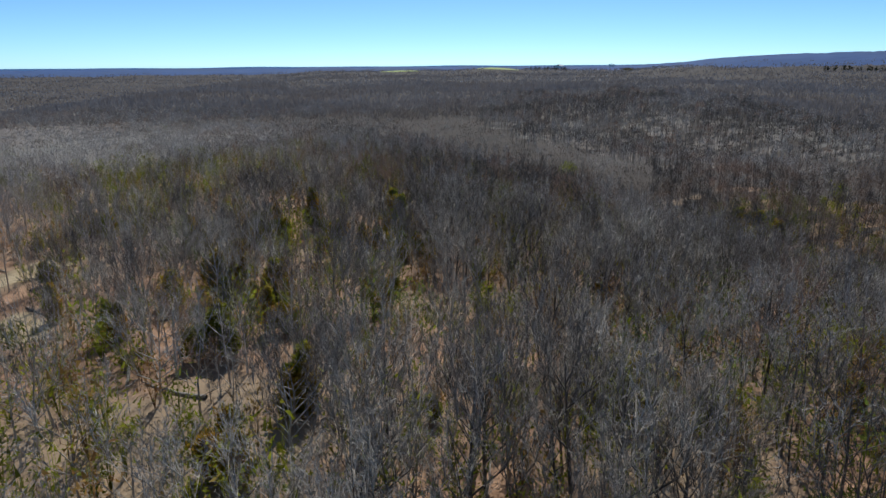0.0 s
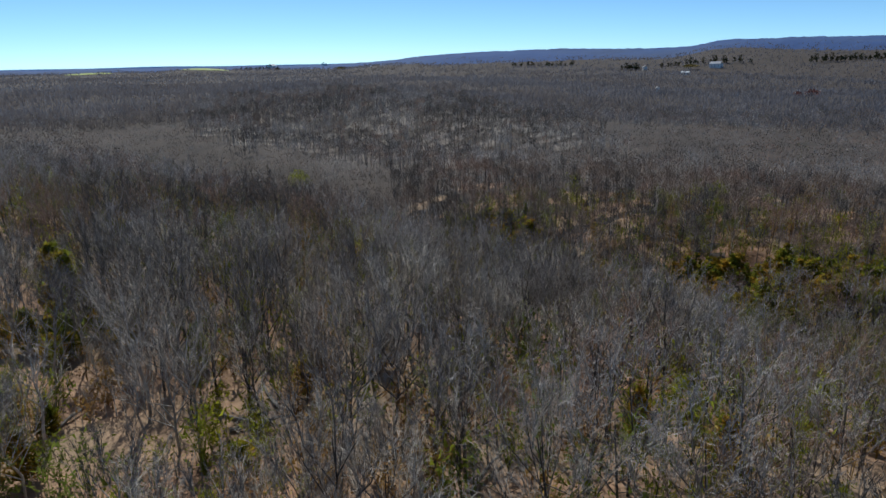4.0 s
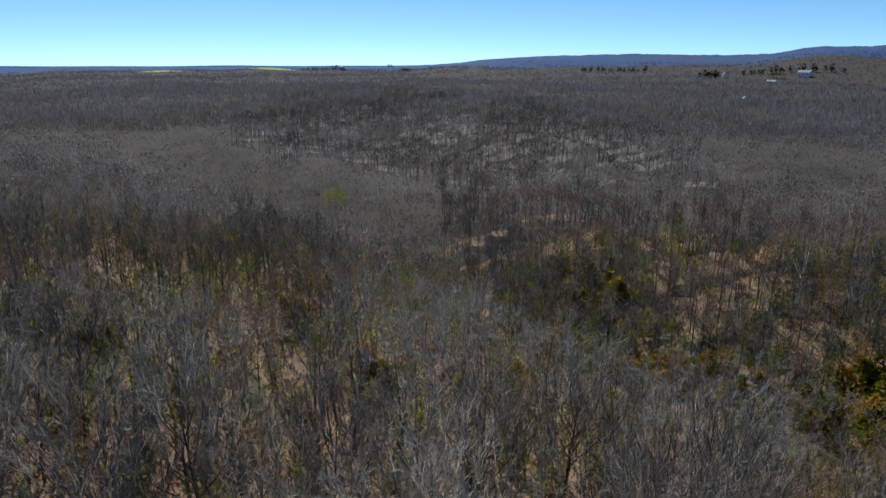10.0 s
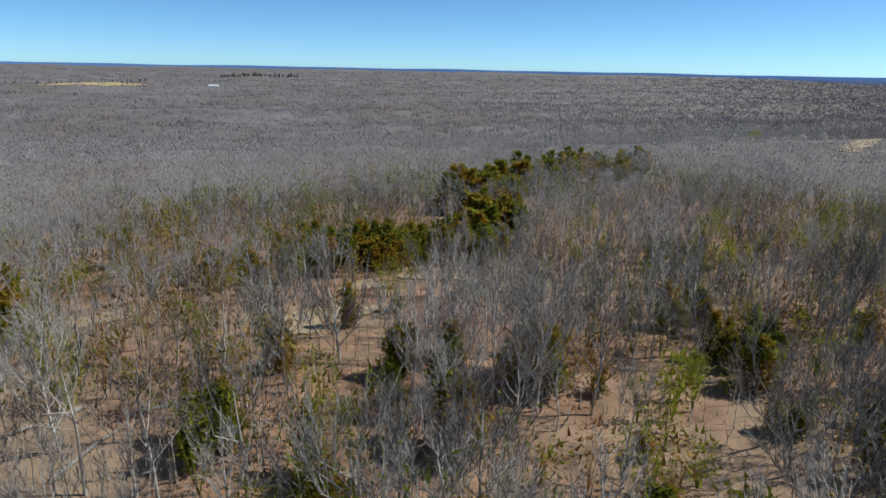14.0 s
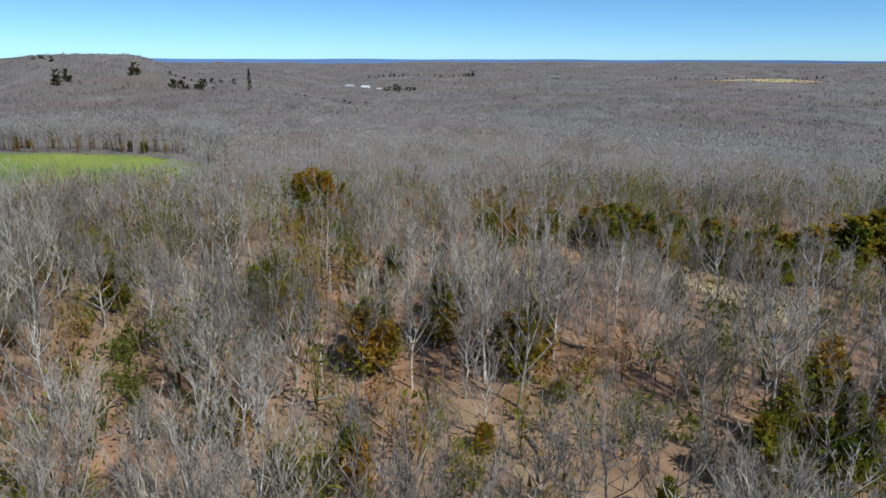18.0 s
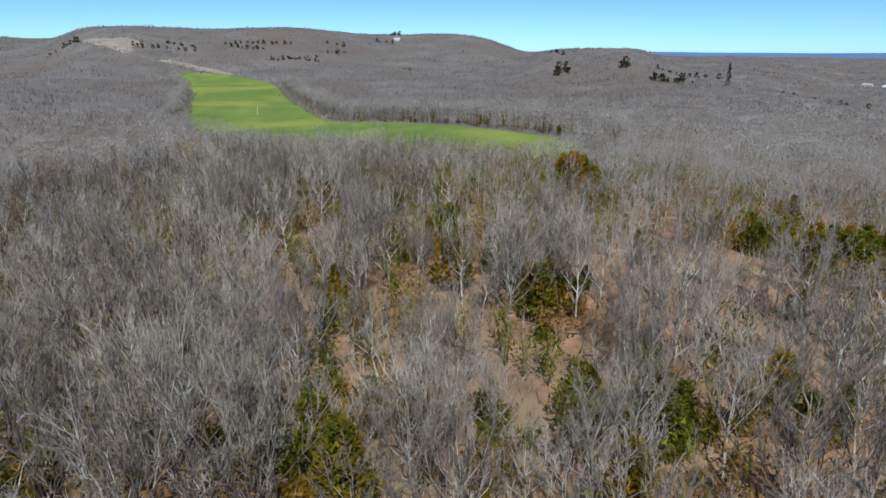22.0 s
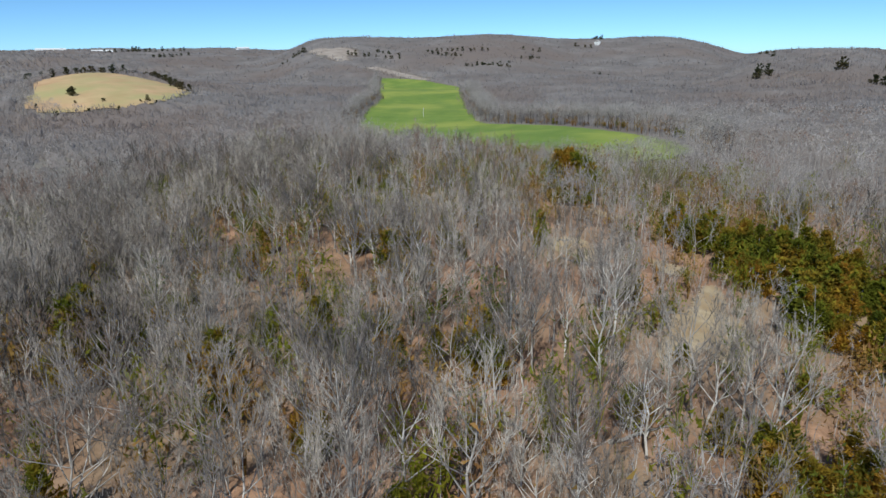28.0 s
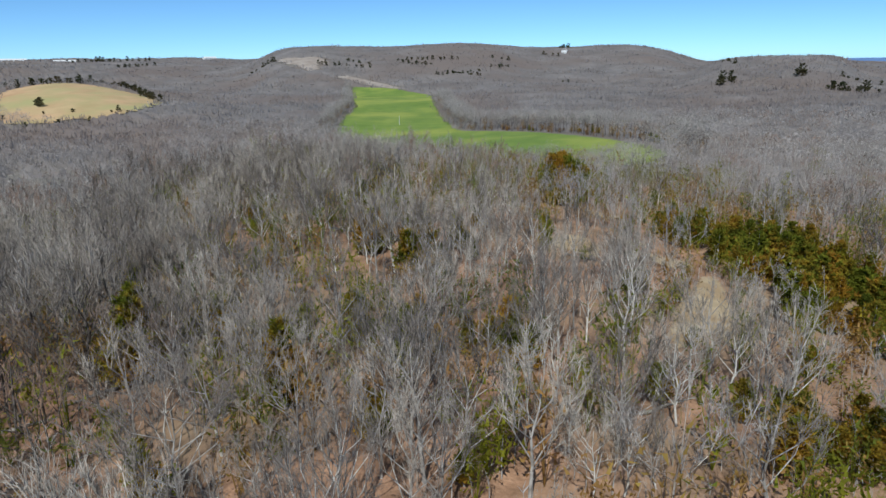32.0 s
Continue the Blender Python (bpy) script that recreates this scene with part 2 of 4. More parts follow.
FAR_BANK = (190, -335, 150, 75, -22)


def on_bank(x, y, cx, cy, wide, deep, turn):
    """1 in the middle of an open hillside, 0 at its uneven edge and outside."""
    return np.clip(1.6 - 1.6 * (1 - bell(x, y, cx, cy, wide * 1.45, deep * 1.45, turn)) + 0.2 * np.sin(x / 7) * np.sin(y / 9) + 0.15 * np.sin(x / 19 + y / 23) - 0.55, 0, 1)


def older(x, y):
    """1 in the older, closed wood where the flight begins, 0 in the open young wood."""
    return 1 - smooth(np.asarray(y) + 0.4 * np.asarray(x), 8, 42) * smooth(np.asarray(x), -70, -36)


def mesh_of(name, verts, tris, mat):
    """A mesh from arrays of places and triangles."""
    me = bpy.data.meshes.new(name)
    verts, tris = np.ascontiguousarray(verts, np.float32), np.ascontiguousarray(tris, np.int32)
    me.vertices.add(len(verts))
    me.vertices.foreach_set("co", verts.ravel())
    me.loops.add(tris.size)
    me.loops.foreach_set("vertex_index", tris.ravel())
    me.polygons.add(len(tris))
    me.polygons.foreach_set("loop_start", np.arange(0, tris.size, 3, dtype=np.int32))
    me.materials.append(mat)
    me.update(calc_edges=True)
    return me


def sheet(xs, ys):
    """A grid over xs and ys, as flat coordinates and triangles."""
    gx, gy = np.meshgrid(xs, ys)
    w = len(xs)
    i = (np.arange(len(ys) - 1)[:, None] * w + np.arange(w - 1)).ravel()
    tris = np.concatenate([np.stack([i, i + 1, i + w + 1], 1), np.stack([i, i + w + 1, i + w], 1)])
    return gx.ravel(), gy.ravel(), tris


def inside(x, y, outline):
    """Which of the places lie within the outline."""
    hit = np.zeros(np.shape(x), bool)
    for (ax, ay), (bx, by) in zip(outline, outline[1:] + outline[:1]):
        if ay != by:
            hit ^= ((ay > y) != (by > y)) & (x < (bx - ax) * (y - ay) / (by - ay) + ax)
    return hit


def oval(cx, cy, wide, deep, turn=0.0, steps=22, uneven=0.18):
    rows = []
    for k in range(steps):
        a = 2 * math.pi * k / steps
        s = 1 + uneven * math.sin(3 * a + cx) + uneven * 0.6 * math.sin(5 * a + cy)
        px, py = wide * s * math.cos(a), deep * s * math.sin(a)
        c, n = math.cos(radians(turn)), math.sin(radians(turn))
        rows.append((cx + px * c - py * n, cy + px * n + py * c))
    return rows


CROP = [(-84, 226), (-97, 254), (-127, 274), (-178, 290), (-255, 308), (-330, 306), (-360, 318), (-480, 385), (-600, 457), (-720, 530), (-813, 585), (-925, 578), (-987, 535),
        (-830, 455), (-661, 379), (-515, 294), (-417, 240), (-370, 222), (-290, 192), (-200, 160), (-118, 160), (-86, 192)]
PASTURE = oval(-800, 82, 165, 80, 3, uneven=0.12)
GLADES = [oval(9, 92, 7, 4.5), oval(42, 86, 12, 4.8, -56, uneven=0.3), oval(-8, 118, 5, 3), oval(12, -88, 2.4, 9, 25), oval(24, 100, 4, 2.5)]


u = np.linspace(-1, 1, 321)
axis = 150 * np.sinh(u * math.asinh(4400 / 150))
gx, gy, gt = sheet(axis + 20, axis + 40)
rough_up = 0.25 * np.sin(gx / 3.1) * np.sin(gy / 2.7 + gx / 9) * (np.hypot(gx, gy) < 300)
for g in GLADES:
    rough_up[inside(gx, gy, g)] = 0
ground_mesh = mesh_of("ground", np.stack([gx, gy, land(gx, gy) + rough_up], 1), gt, M_LITTER)
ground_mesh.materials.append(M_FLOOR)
ground_mesh.materials.append(M_SHADE_FLOOR)
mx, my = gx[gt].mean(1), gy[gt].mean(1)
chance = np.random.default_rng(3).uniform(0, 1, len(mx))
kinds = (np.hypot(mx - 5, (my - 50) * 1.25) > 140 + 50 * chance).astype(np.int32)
# ground to the south gets the floor with twig shade in its colour
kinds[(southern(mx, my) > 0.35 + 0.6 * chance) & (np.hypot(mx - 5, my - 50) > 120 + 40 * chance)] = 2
bare = np.sin(mx / 6.1 + 2 * np.sin(my / 13)) * np.sin(my / 7.3 + 1.5 * np.sin(mx / 11)) > 0.1
kinds[bare & (on_bank(mx, my, *BANK) > 0.25)] = 0
kinds[bare & (on_bank(mx, my, *FAR_BANK) > 0.3)] = 1
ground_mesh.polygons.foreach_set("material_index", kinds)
ground_mesh.shade_smooth()
tagged(new("ground", ground_mesh), "rolling woodland floor covered with fallen tan leaves", "ground", kind="structure")


def draped(name, outline, mat, step, lift, label, category):
    xs, ys = np.array(outline).T
    px, py, tr = sheet(np.arange(xs.min(), xs.max() + step, step), np.arange(ys.min(), ys.max() + step, step))
    keep = inside(px[tr].mean(1), py[tr].mean(1), outline)
    tr = tr[keep]
    used, tr = np.unique(tr, return_inverse=True)
    px, py = px[used], py[used]
    me = mesh_of(name, np.stack([px, py, land(px, py) + lift], 1), tr.reshape(-1, 3), mat)
    me.shade_smooth()
    return tagged(new(name, me), label, category, kind="structure")


draped("crop_field", CROP, M_FIELD, 5, 0.35, "bright green winter crop in an open field among woods", "field")
draped("pasture_hill", PASTURE, M_PASTURE, 10, 1.0, "dry tan pasture on a rounded hill with a green tinge", "field")
for k, g in enumerate(GLADES):
    draped("glade_%d" % (k + 1), g, M_LITTER if k == 3 else M_STRAW, 0.6, 0.2, "narrow gap of tan leaf litter on the valley slope" if k == 3 else "small clearing of pale straw-coloured dry grass", "clearing")

# ---- trees ----
rng = np.random.default_rng(7)


def spikes(a, b, wide):
    """Slim three-sided points from a to b."""
    a, b = np.atleast_2d(a), np.atleast_2d(b)
    way = b - a
    way = way / (np.linalg.norm(way, axis=1, keepdims=True) + 1e-9)
    side = np.cross(way, np.where(np.abs(way[:, 2:]) > 0.9, [[1.0, 0, 0]], [[0, 0, 1.0]]))
    side /= np.linalg.norm(side, axis=1, keepdims=True) + 1e-9
    other = np.cross(way, side)
    w = np.broadcast_to(np.asarray(wide, float), len(a))[:, None]
    v = np.stack([a + side * w, a - side * w * 0.5 + other * w * 0.87, a - side * w * 0.5 - other * w * 0.87, b], 1)
    i = np.arange(len(a))[:, None, None] * 4
    return v.reshape(-1, 3), (i + np.array([[0, 1, 3], [1, 2, 3], [2, 0, 3]])).reshape(-1, 3)


def slivers(a, b, wide, turn):
    """Slim flat points for what stays far off."""
    side = np.stack([np.cos(turn), np.sin(turn), 0 * turn], 1) * np.reshape(wide, (-1, 1))
    v = np.stack([a - side, a + side, b], 1)
    return v.reshape(-1, 3), np.arange(len(a) * 3).reshape(-1, 3)


def tubes(a, b, ra, rb, sides=5):
    """Tapered limbs from a to b."""
    a, b = np.atleast_2d(a), np.atleast_2d(b)
    way = b - a
    way = way / (np.linalg.norm(way, axis=1, keepdims=True) + 1e-9)
    side = np.cross(way, np.where(np.abs(way[:, 2:]) > 0.9, [[1.0, 0, 0]], [[0, 0, 1.0]]))
    side /= np.linalg.norm(side, axis=1, keepdims=True) + 1e-9
    other = np.cross(way, side)
    ang = np.arange(sides) * 2 * math.pi / sides
    ring = side[:, None] * np.cos(ang)[None, :, None] + other[:, None] * np.sin(ang)[None, :, None]
    v = np.concatenate([a[:, None] + ring * np.reshape(ra, (-1, 1, 1)), b[:, None] + ring * np.reshape(rb, (-1, 1, 1))], 1)
    k = np.arange(sides)
    j = (k + 1) % sides
    f = np.concatenate([np.stack([k, j, j + sides], 1), np.stack([k, j + sides, k + sides], 1)])
    return v.reshape(-1, 3), (np.arange(len(a))[:, None, None] * 2 * sides + f).reshape(-1, 3)


def joined(pieces):
    base, vs, fs = 0, [], []
    for v, f in pieces:
        vs.append(v)
        fs.append(f + base)
        base += len(v)
    return np.concatenate(vs), np.concatenate(fs)


def turned(ways, spread_by, r):
    """Directions that lean away from the given ones by chance."""
    out = ways + r.normal(0, spread_by, ways.shape)
    return out / np.linalg.norm(out, axis=1, keepdims=True)


def tree_limbs(seed, tall, wide, mains, seconds, fork):
    """Trunk, ascending main limbs and branches of a bare broadleaf tree whose tips fill a domed crown."""
    r = np.random.default_rng(seed)
    lean = r.normal(0, 0.06, 2)
    heights = np.array([-0.05, 0.2, 0.38, 0.55, 0.74]) * tall
    knots = np.stack([lean[0] * heights + r.normal(0, 0.13, 5), lean[1] * heights + r.normal(0, 0.13, 5), heights], 1)
    girth = 0.0105 * tall * np.array([1.2, 0.95, 0.7, 0.42, 0.2])
    middle = np.array([lean[0] * tall * 0.66, lean[1] * tall * 0.66, tall * 0.64])
    radii = np.array([wide / 2, wide / 2, tall * 0.36])
    k = np.arange(mains)
    f = fork + (0.6 - fork) * (k + r.uniform(0, 1, mains)) / mains
    a = np.stack([np.interp(f * tall, heights, knots[:, n]) for n in range(3)], 1)
    turn = k * 2.4 + r.normal(0, 0.35, mains)
    rise = np.clip(-0.1 + 1.05 * (k + 0.5) / mains + r.normal(0, 0.12, mains), -0.15, 0.97)
    flat = np.sqrt(1 - rise**2)
    end = middle + np.stack([np.cos(turn) * flat, np.sin(turn) * flat, rise], 1) * radii * r.uniform(0.7, 0.95, mains)[:, None]
    end[:, 2] = np.maximum(end[:, 2], a[:, 2] + 0.12 * tall)
    mid = a * 0.5 + end * 0.5 + np.stack([np.cos(turn), np.sin(turn), np.full(mains, -0.25)], 1) * 0.1 * wide * r.uniform(0.4, 1.1, mains)[:, None]
    mid += r.normal(0, 0.08, mid.shape)
    width = 0.005 * tall * (1.3 - f)
    n = np.repeat(k, seconds)
    s = r.uniform(0.35, 1.0, len(n))[:, None]
    p = np.where(s < 0.5, a[n] + (mid[n] - a[n]) * s * 2, mid[n] + (end[n] - mid[n]) * (s * 2 - 1))
    way = end[n] - mid[n]
    way /= np.linalg.norm(way, axis=1, keepdims=True)
    e = p + (turned(way + [0, 0, 0.35], 0.38, r) * r.uniform(0.15, 0.32, len(n))[:, None] * wide)
    return knots, girth, a, mid, end, width, p, e, middle, radii


def offshoots(a, b, many, low, long, spread_by, r):
    """Thinner growth that springs from the given branches: where each starts and ends."""
    n = np.repeat(np.arange(len(a)), many)
    s = r.uniform(low, 1.0, len(n))[:, None]
    p = a[n] + (b[n] - a[n]) * s
    way = b[n] - a[n]
    way /= np.linalg.norm(way, axis=1, keepdims=True) + 1e-9
    return p, p + turned(way + [0, 0, 0.12], spread_by, r) * (long * r.uniform(0.55, 1.35, len(n)))[:, None]


def crown_twigs(seed, middle, radii, many, long, thick):
    """Short leafy twigs through the outer part of a rounded crown."""
    r = np.random.default_rng(seed)
    way = r.normal(0, 1, (many, 3))
    way /= np.linalg.norm(way, axis=1, keepdims=True)
    way[:, 2] = np.where(way[:, 2] < -0.45, -way[:, 2], way[:, 2])
    lumps = 1 + 0.16 * np.sin(way[:, 0] * 4 + seed) * np.sin(way[:, 1] * 5 + seed) + 0.1 * np.sin(way[:, 2] * 7)
    b = middle + way * radii * (r.uniform(0.25, 1, many) ** 0.45 * lumps)[:, None]
    a = b - turned(way + [0, 0, 0.35], 0.45, r) * (long * r.uniform(0.6, 1.3, many))[:, None]
    return slivers(a, b, thick * r.uniform(0.7, 1.3, many), r.uniform(0, math.pi, many))


def bare_tree_meshes(seed, tall, wide, mains, seconds, thirds, twigs, fork, fine=True):
    """Trunk with its limbs, and the crown of branches and twigs that grow from them."""
    knots, girth, a, mid, end, width, p, e, middle, radii = tree_limbs(seed, tall, wide, mains, seconds, fork)
    r = np.random.default_rng(seed + 500)
    loose = 1.0 if fine else 1.35
    p3, e3 = offshoots(np.concatenate([p, mid]), np.concatenate([e, end]), thirds, 0.3, 0.11 * wide, 0.42 * loose, r)
    p4, e4 = offshoots(p3, e3, twigs, 0.25, 0.066 * wide, 0.5 * loose, r)

    def thin(q, w, thick):
        return slivers(q, w, thick * r.uniform(0.7, 1.3, len(q)), r.uniform(0, math.pi, len(q)))

    if fine:
        trunk = joined([tubes(knots[:-1], knots[1:], girth[:-1], girth[1:], 6), tubes(a, mid, width, width * 0.6, 4), tubes(mid, end, width * 0.6, width * 0.2, 3)])
        crown = joined([spikes(p, e, 0.034), thin(p3, e3, 0.022), thin(p4, e4, 0.017)])
    else:
        trunk = joined([tubes(knots[[0, 2]], knots[[2, 4]], girth[[0, 2]], girth[[2, 4]], 4), tubes(a, mid, width * 0.8, width * 0.5, 3), spikes(mid, end, width * 0.5)])
        crown = joined([thin(p, e, 0.034), thin(p3, e3, 0.028), thin(p4, e4, 0.026)])
    return trunk, crown


# where the flight looks down on the wood from close by
LOOKS = [(-55, 68), (-30, 10), (-5, 20), (-5, 48), (25, 42), (45, 58), (10, 72), (-35, 45), (50, 30), (-45, -8)]


def look_distance(x, y):
    return np.min([np.hypot(x - a, y - b) for a, b in LOOKS], axis=0)


def scattered(x0, x1, y0, y1, step):
    px, py = np.meshgrid(np.arange(x0, x1, step), np.arange(y0, y1, step))
    px = px.ravel() + rng.uniform(-0.48, 0.48, px.size) * step
    py = py.ravel() + rng.uniform(-0.48, 0.48, py.size) * step
    return px, py


TRACK = [(330, 66), (420, 64), (540, 52), (540, 43), (420, 52), (330, 55)]
QUARRY = oval(-1285, 569, 78, 42, 0, uneven=0.3)
QUARRY_ROAD = [(-1120, 588), (-1060, 594), (-930, 592), (-905, 586), (-925, 572), (-990, 566), (-1060, 568), (-1120, 564)]
FAR_FIELDS = [oval(1830, -1890, 140, 75, -28, uneven=0.06), oval(1930, -1470, 60, 70, -28, uneven=0.06), oval(880, 1845, 165, 70, 8, uneven=0.06)]
DENSE = [oval(29, 115, 22, 8, -12), oval(53, 100, 10, 10), oval(37, 109, 12, 6, -35), oval(73, 107, 14, 7, 15), oval(-21, 121, 5, 5), oval(106, 129, 19, 11, 20), oval(172, 124, 28, 11, -12), oval(-76, -77, 22, 7, 8), oval(-34, -73, 20, 3.5, -8)]


def open_land(x, y):
    free = inside(x, y, CROP) | inside(x, y, PASTURE)
    for g in GLADES + DENSE + FAR_FIELDS + [TRACK, QUARRY, QUARRY_ROAD]:
        free |= inside(x, y, g)
    return free


def planted(variants, x, y, scale, mat, name, label, category="woodland", pick=None, turn=None):
    """All the plants given, as one mesh."""
    if not len(x):
        return None
    z = land(x, y)
    turn = rng.uniform(0, 2 * math.pi, len(x)) if turn is None else turn
    which = rng.integers(0, len(variants), len(x)) if pick is None else pick
    vs, fs, base = [], [], 0
    for k, (v, f) in enumerate(variants):
        m = np.flatnonzero(which == k)
        if not len(m):
            continue
        c, s = np.cos(turn[m])[:, None], np.sin(turn[m])[:, None]
        sc = scale[m][:, None]
        p = np.stack([(v[:, 0] * c - v[:, 1] * s) * sc + x[m][:, None], (v[:, 0] * s + v[:, 1] * c) * sc + y[m][:, None], v[:, 2] * sc + z[m][:, None]], 2)
        vs.append(p.reshape(-1, 3))
        fs.append((f[None] + (np.arange(len(m)) * len(v))[:, None, None]).reshape(-1, 3) + base)
        base += len(m) * len(v)
    ob = new(name, mesh_of(name, np.concatenate(vs), np.concatenate(fs), mat))
    return tagged(ob, label, category, kind="stuff")


def grown_by(x, y):
    """The older wood by the valley has larger trees."""
    return (1 + 0.2 * older(x, y) - 0.3 * bell(np.asarray(x), np.asarray(y), -60, -50, 48, 20, -5)) * (1 - 0.4 * bell(np.asarray(x), np.asarray(y), -115, 165, 95, 40, -8))


def tones(x, y):
    """Which of the three twig colours a tree has: kinds keep company, and the older and southern wood leans darker to
    stand for backlit shade.
    """
    n = np.array([noise.noise(Vector((p / 28, q / 28, 5.5))) for p, q in zip(x, y)]) + rng.uniform(-0.45, 0.45, len(x))
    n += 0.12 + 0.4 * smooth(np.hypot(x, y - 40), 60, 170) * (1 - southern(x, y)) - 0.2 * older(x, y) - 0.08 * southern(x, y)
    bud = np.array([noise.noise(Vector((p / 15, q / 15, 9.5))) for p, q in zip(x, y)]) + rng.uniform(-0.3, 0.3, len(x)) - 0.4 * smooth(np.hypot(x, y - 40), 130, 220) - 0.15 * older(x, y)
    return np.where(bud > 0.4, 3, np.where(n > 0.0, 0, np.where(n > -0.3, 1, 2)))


# cedars: middle, half sizes, turn, how many, how large
STANDS = [(29, 115, 23, 8.5, -12, 60, 0.98), (53, 100, 11, 11, 0, 24, 0.95), (-21, 121, 6, 6, 0, 16, 1.65), (-45, 176, 9, 2, 0, 7, 1.0), (12, 150, 2, 2, 0, 2, 1.1), (6, 20, 3, 3, 0, 6, 1.05),
          (8, 61, 1.5, 2, 0, 5, 1.5), (-105, 168, 8, 3, -20, 7, 1.0), (31, 43, 3, 3, 0, 4, 1.0), (60, 62, 8, 8, 0, 6, 1.0), (-1, 66, 1, 1, 0, 2, 1.45), (23, 31, 1.5, 1.5, 0, 3, 1.0),
          (34, 30, 1.5, 1.5, 0, 4, 1.3), (17, 19, 3, 2.5, 0, 8, 1.45), (-43, 85, 1.5, 1.5, 0, 3, 1.0), (-7, 60, 1.5, 1.5, 0, 3, 1.3), (10, 63, 1.5, 1, 0, 3, 1.15), (23, 43, 2, 1.5, 0, 3, 1.0),
          (37, 52, 6, 4, 30, 4, 0.85), (-6, 83, 1.5, 1, 0, 2, 1.0), (31, 84, 1.5, 1.5, 0, 2, 0.9), (-12, 42, 1, 1, 0, 2, 0.8), (-47, 84, 2, 1.5, 0, 3, 1.0), (-20, 76, 3, 3, 0, 6, 1.1),
          (1, 74, 1.5, 1.5, 0, 3, 1.1), (-19, 66, 2, 2, 0, 4, 0.9), (23, -8, 4, 3, 0, 6, 0.95), (9, -6, 3, 3, 0, 5, 0.95), (-6, -24, 3, 2, 0, 4, 0.9), (-40, 75, 2, 2, 0, 4, 1.1),
          (-58, 47, 4.5, 3, 0, 10, 1.15), (-42, 8, 3, 2, 0, 5, 1.1), (14, -32, 3, 2, 0, 4, 1.0), (35, 55, 2, 2, 0, 3, 1.1), (5, 27, 2, 2, 0, 3, 1.0), (37, -9, 4, 3, 0, 5, 1.0), (-66, 40, 3, 3, 0, 5, 0.9),
          (29, 46, 3, 2.5, 0, 6, 0.9), (17, 38, 2, 2, 0, 3, 0.8), (-6, 43, 1.5, 1.5, 0, 3, 0.85), (-44, 54, 2, 2, 0, 3, 0.9), (-13, 24, 2, 2, 0, 3, 0.8), (1, 22, 1.5, 1.5, 0, 3, 0.8), (3, 30, 2, 2, 0, 3, 0.8),
          (10, 27, 1.5, 3, 0, 4, 0.9), (-48, 66, 1.5, 1.5, 0, 2, 0.8), (-50, 74, 1.5, 1.5, 0, 2, 0.7), (45, 34, 1.5, 1.5, 0, 2, 0.8), (69, 66, 6, 4, 0, 9, 0.9), (-44, 12, 2, 2, 0, 4, 0.9), (-75, -66, 10, 4, 0, 12, 0.8), (-44, -70, 10, 3, 0, 10, 0.7),
          (-62, 20, 40, 40, 0, 14, 0.95), (20, 60, 45, 45, 0, 16, 0.85), (-20, -10, 50, 40, 0, 12, 0.95), (40, 10, 40, 30, 0, 10, 0.85), (-240, 315, 60, 2, 0, 5, 0.9), (-135, 288, 20, 2, -28, 3, 0.9)]
# stands farther off
FAR_STANDS = [(29, 115, 23, 8.5, -12, 40, 0.75), (37, 109, 13, 6, -35, 30, 0.7), (54, 99, 10, 10, 0, 24, 0.7), (73, 107, 16, 8, 15, 36, 1.0), (106, 129, 20, 12, 20, 50, 1.25), (140, 127, 18, 9, 0, 40, 1.15), (172, 124, 30, 12, -12, 50, 1.0), (-76, -77, 26, 10, 8, 105, 0.76), (-32, -73, 26, 6, -8, 70, 0.66), (-6, -99, 15, 8, -20, 34, 1.0), (-110, -80, 22, 9, 0, 50, 0.8)]


# brushy ground beside the glades
LOW_GROWTH = [oval(52, 73, 7.5, 6, 30), oval(8, -80, 3, 9, 27), oval(9, 84, 6, 7), oval(20, 88, 5, 4), oval(58, 87, 8, 5, -20)]


def clear_of_cedars(x, y):
    """Broadleaf trees keep a little off the small groups of cedars."""
    free = np.ones(len(x), bool)
    for cx, cy, hx, hy, *_ in STANDS:
        if hx < 7:
            free &= np.hypot(x - cx, y - cy) > 1.5
    return free


# single large trees: place, height and width of crown
OAKS = [(-61, 38, 15, 14), (-45, 68, 14, 10), (-28, 85, 12.5, 10), (-37, -14, 13, 11), (-65, -24, 12, 10), (-4, 9, 13, 11), (-1, 22, 13, 11), (46, 17, 12, 11), (39, 22, 11, 12), (45, 27, 11, 11),
        (53, 38, 12.5, 9), (21, 24, 11.5, 8), (-20, 50, 11, 9), (-72, 52, 13, 11), (-50, 12, 13, 11), (-20, -4, 13, 10), (58, 50, 12.5, 8), (70, 52, 13, 8)]

# the wood round the flight
tx, ty = scattered(-330, 330, -330, 330, 4.8)
d_look = look_distance(tx, ty)
ok = ~open_land(tx, ty) & (d_look < 150) & clear_of_cedars(tx, ty) & (on_bank(tx, ty, *BANK) < 0.15)
for g in LOW_GROWTH:
    ok &= ~inside(tx, ty, g)
for ox, oy, _, crown_wide in OAKS:
    ok &= np.hypot(tx - ox, ty - oy) > 0.42 * crown_wide
tx, ty, d_look = tx[ok], ty[ok], d_look[ok]
gap = np.array([noise.noise(Vector((x / 11, y / 11, 1.7))) + 0.6 * noise.noise(Vector((x / 30, y / 30, 8.1))) for x, y in zip(tx, ty)])
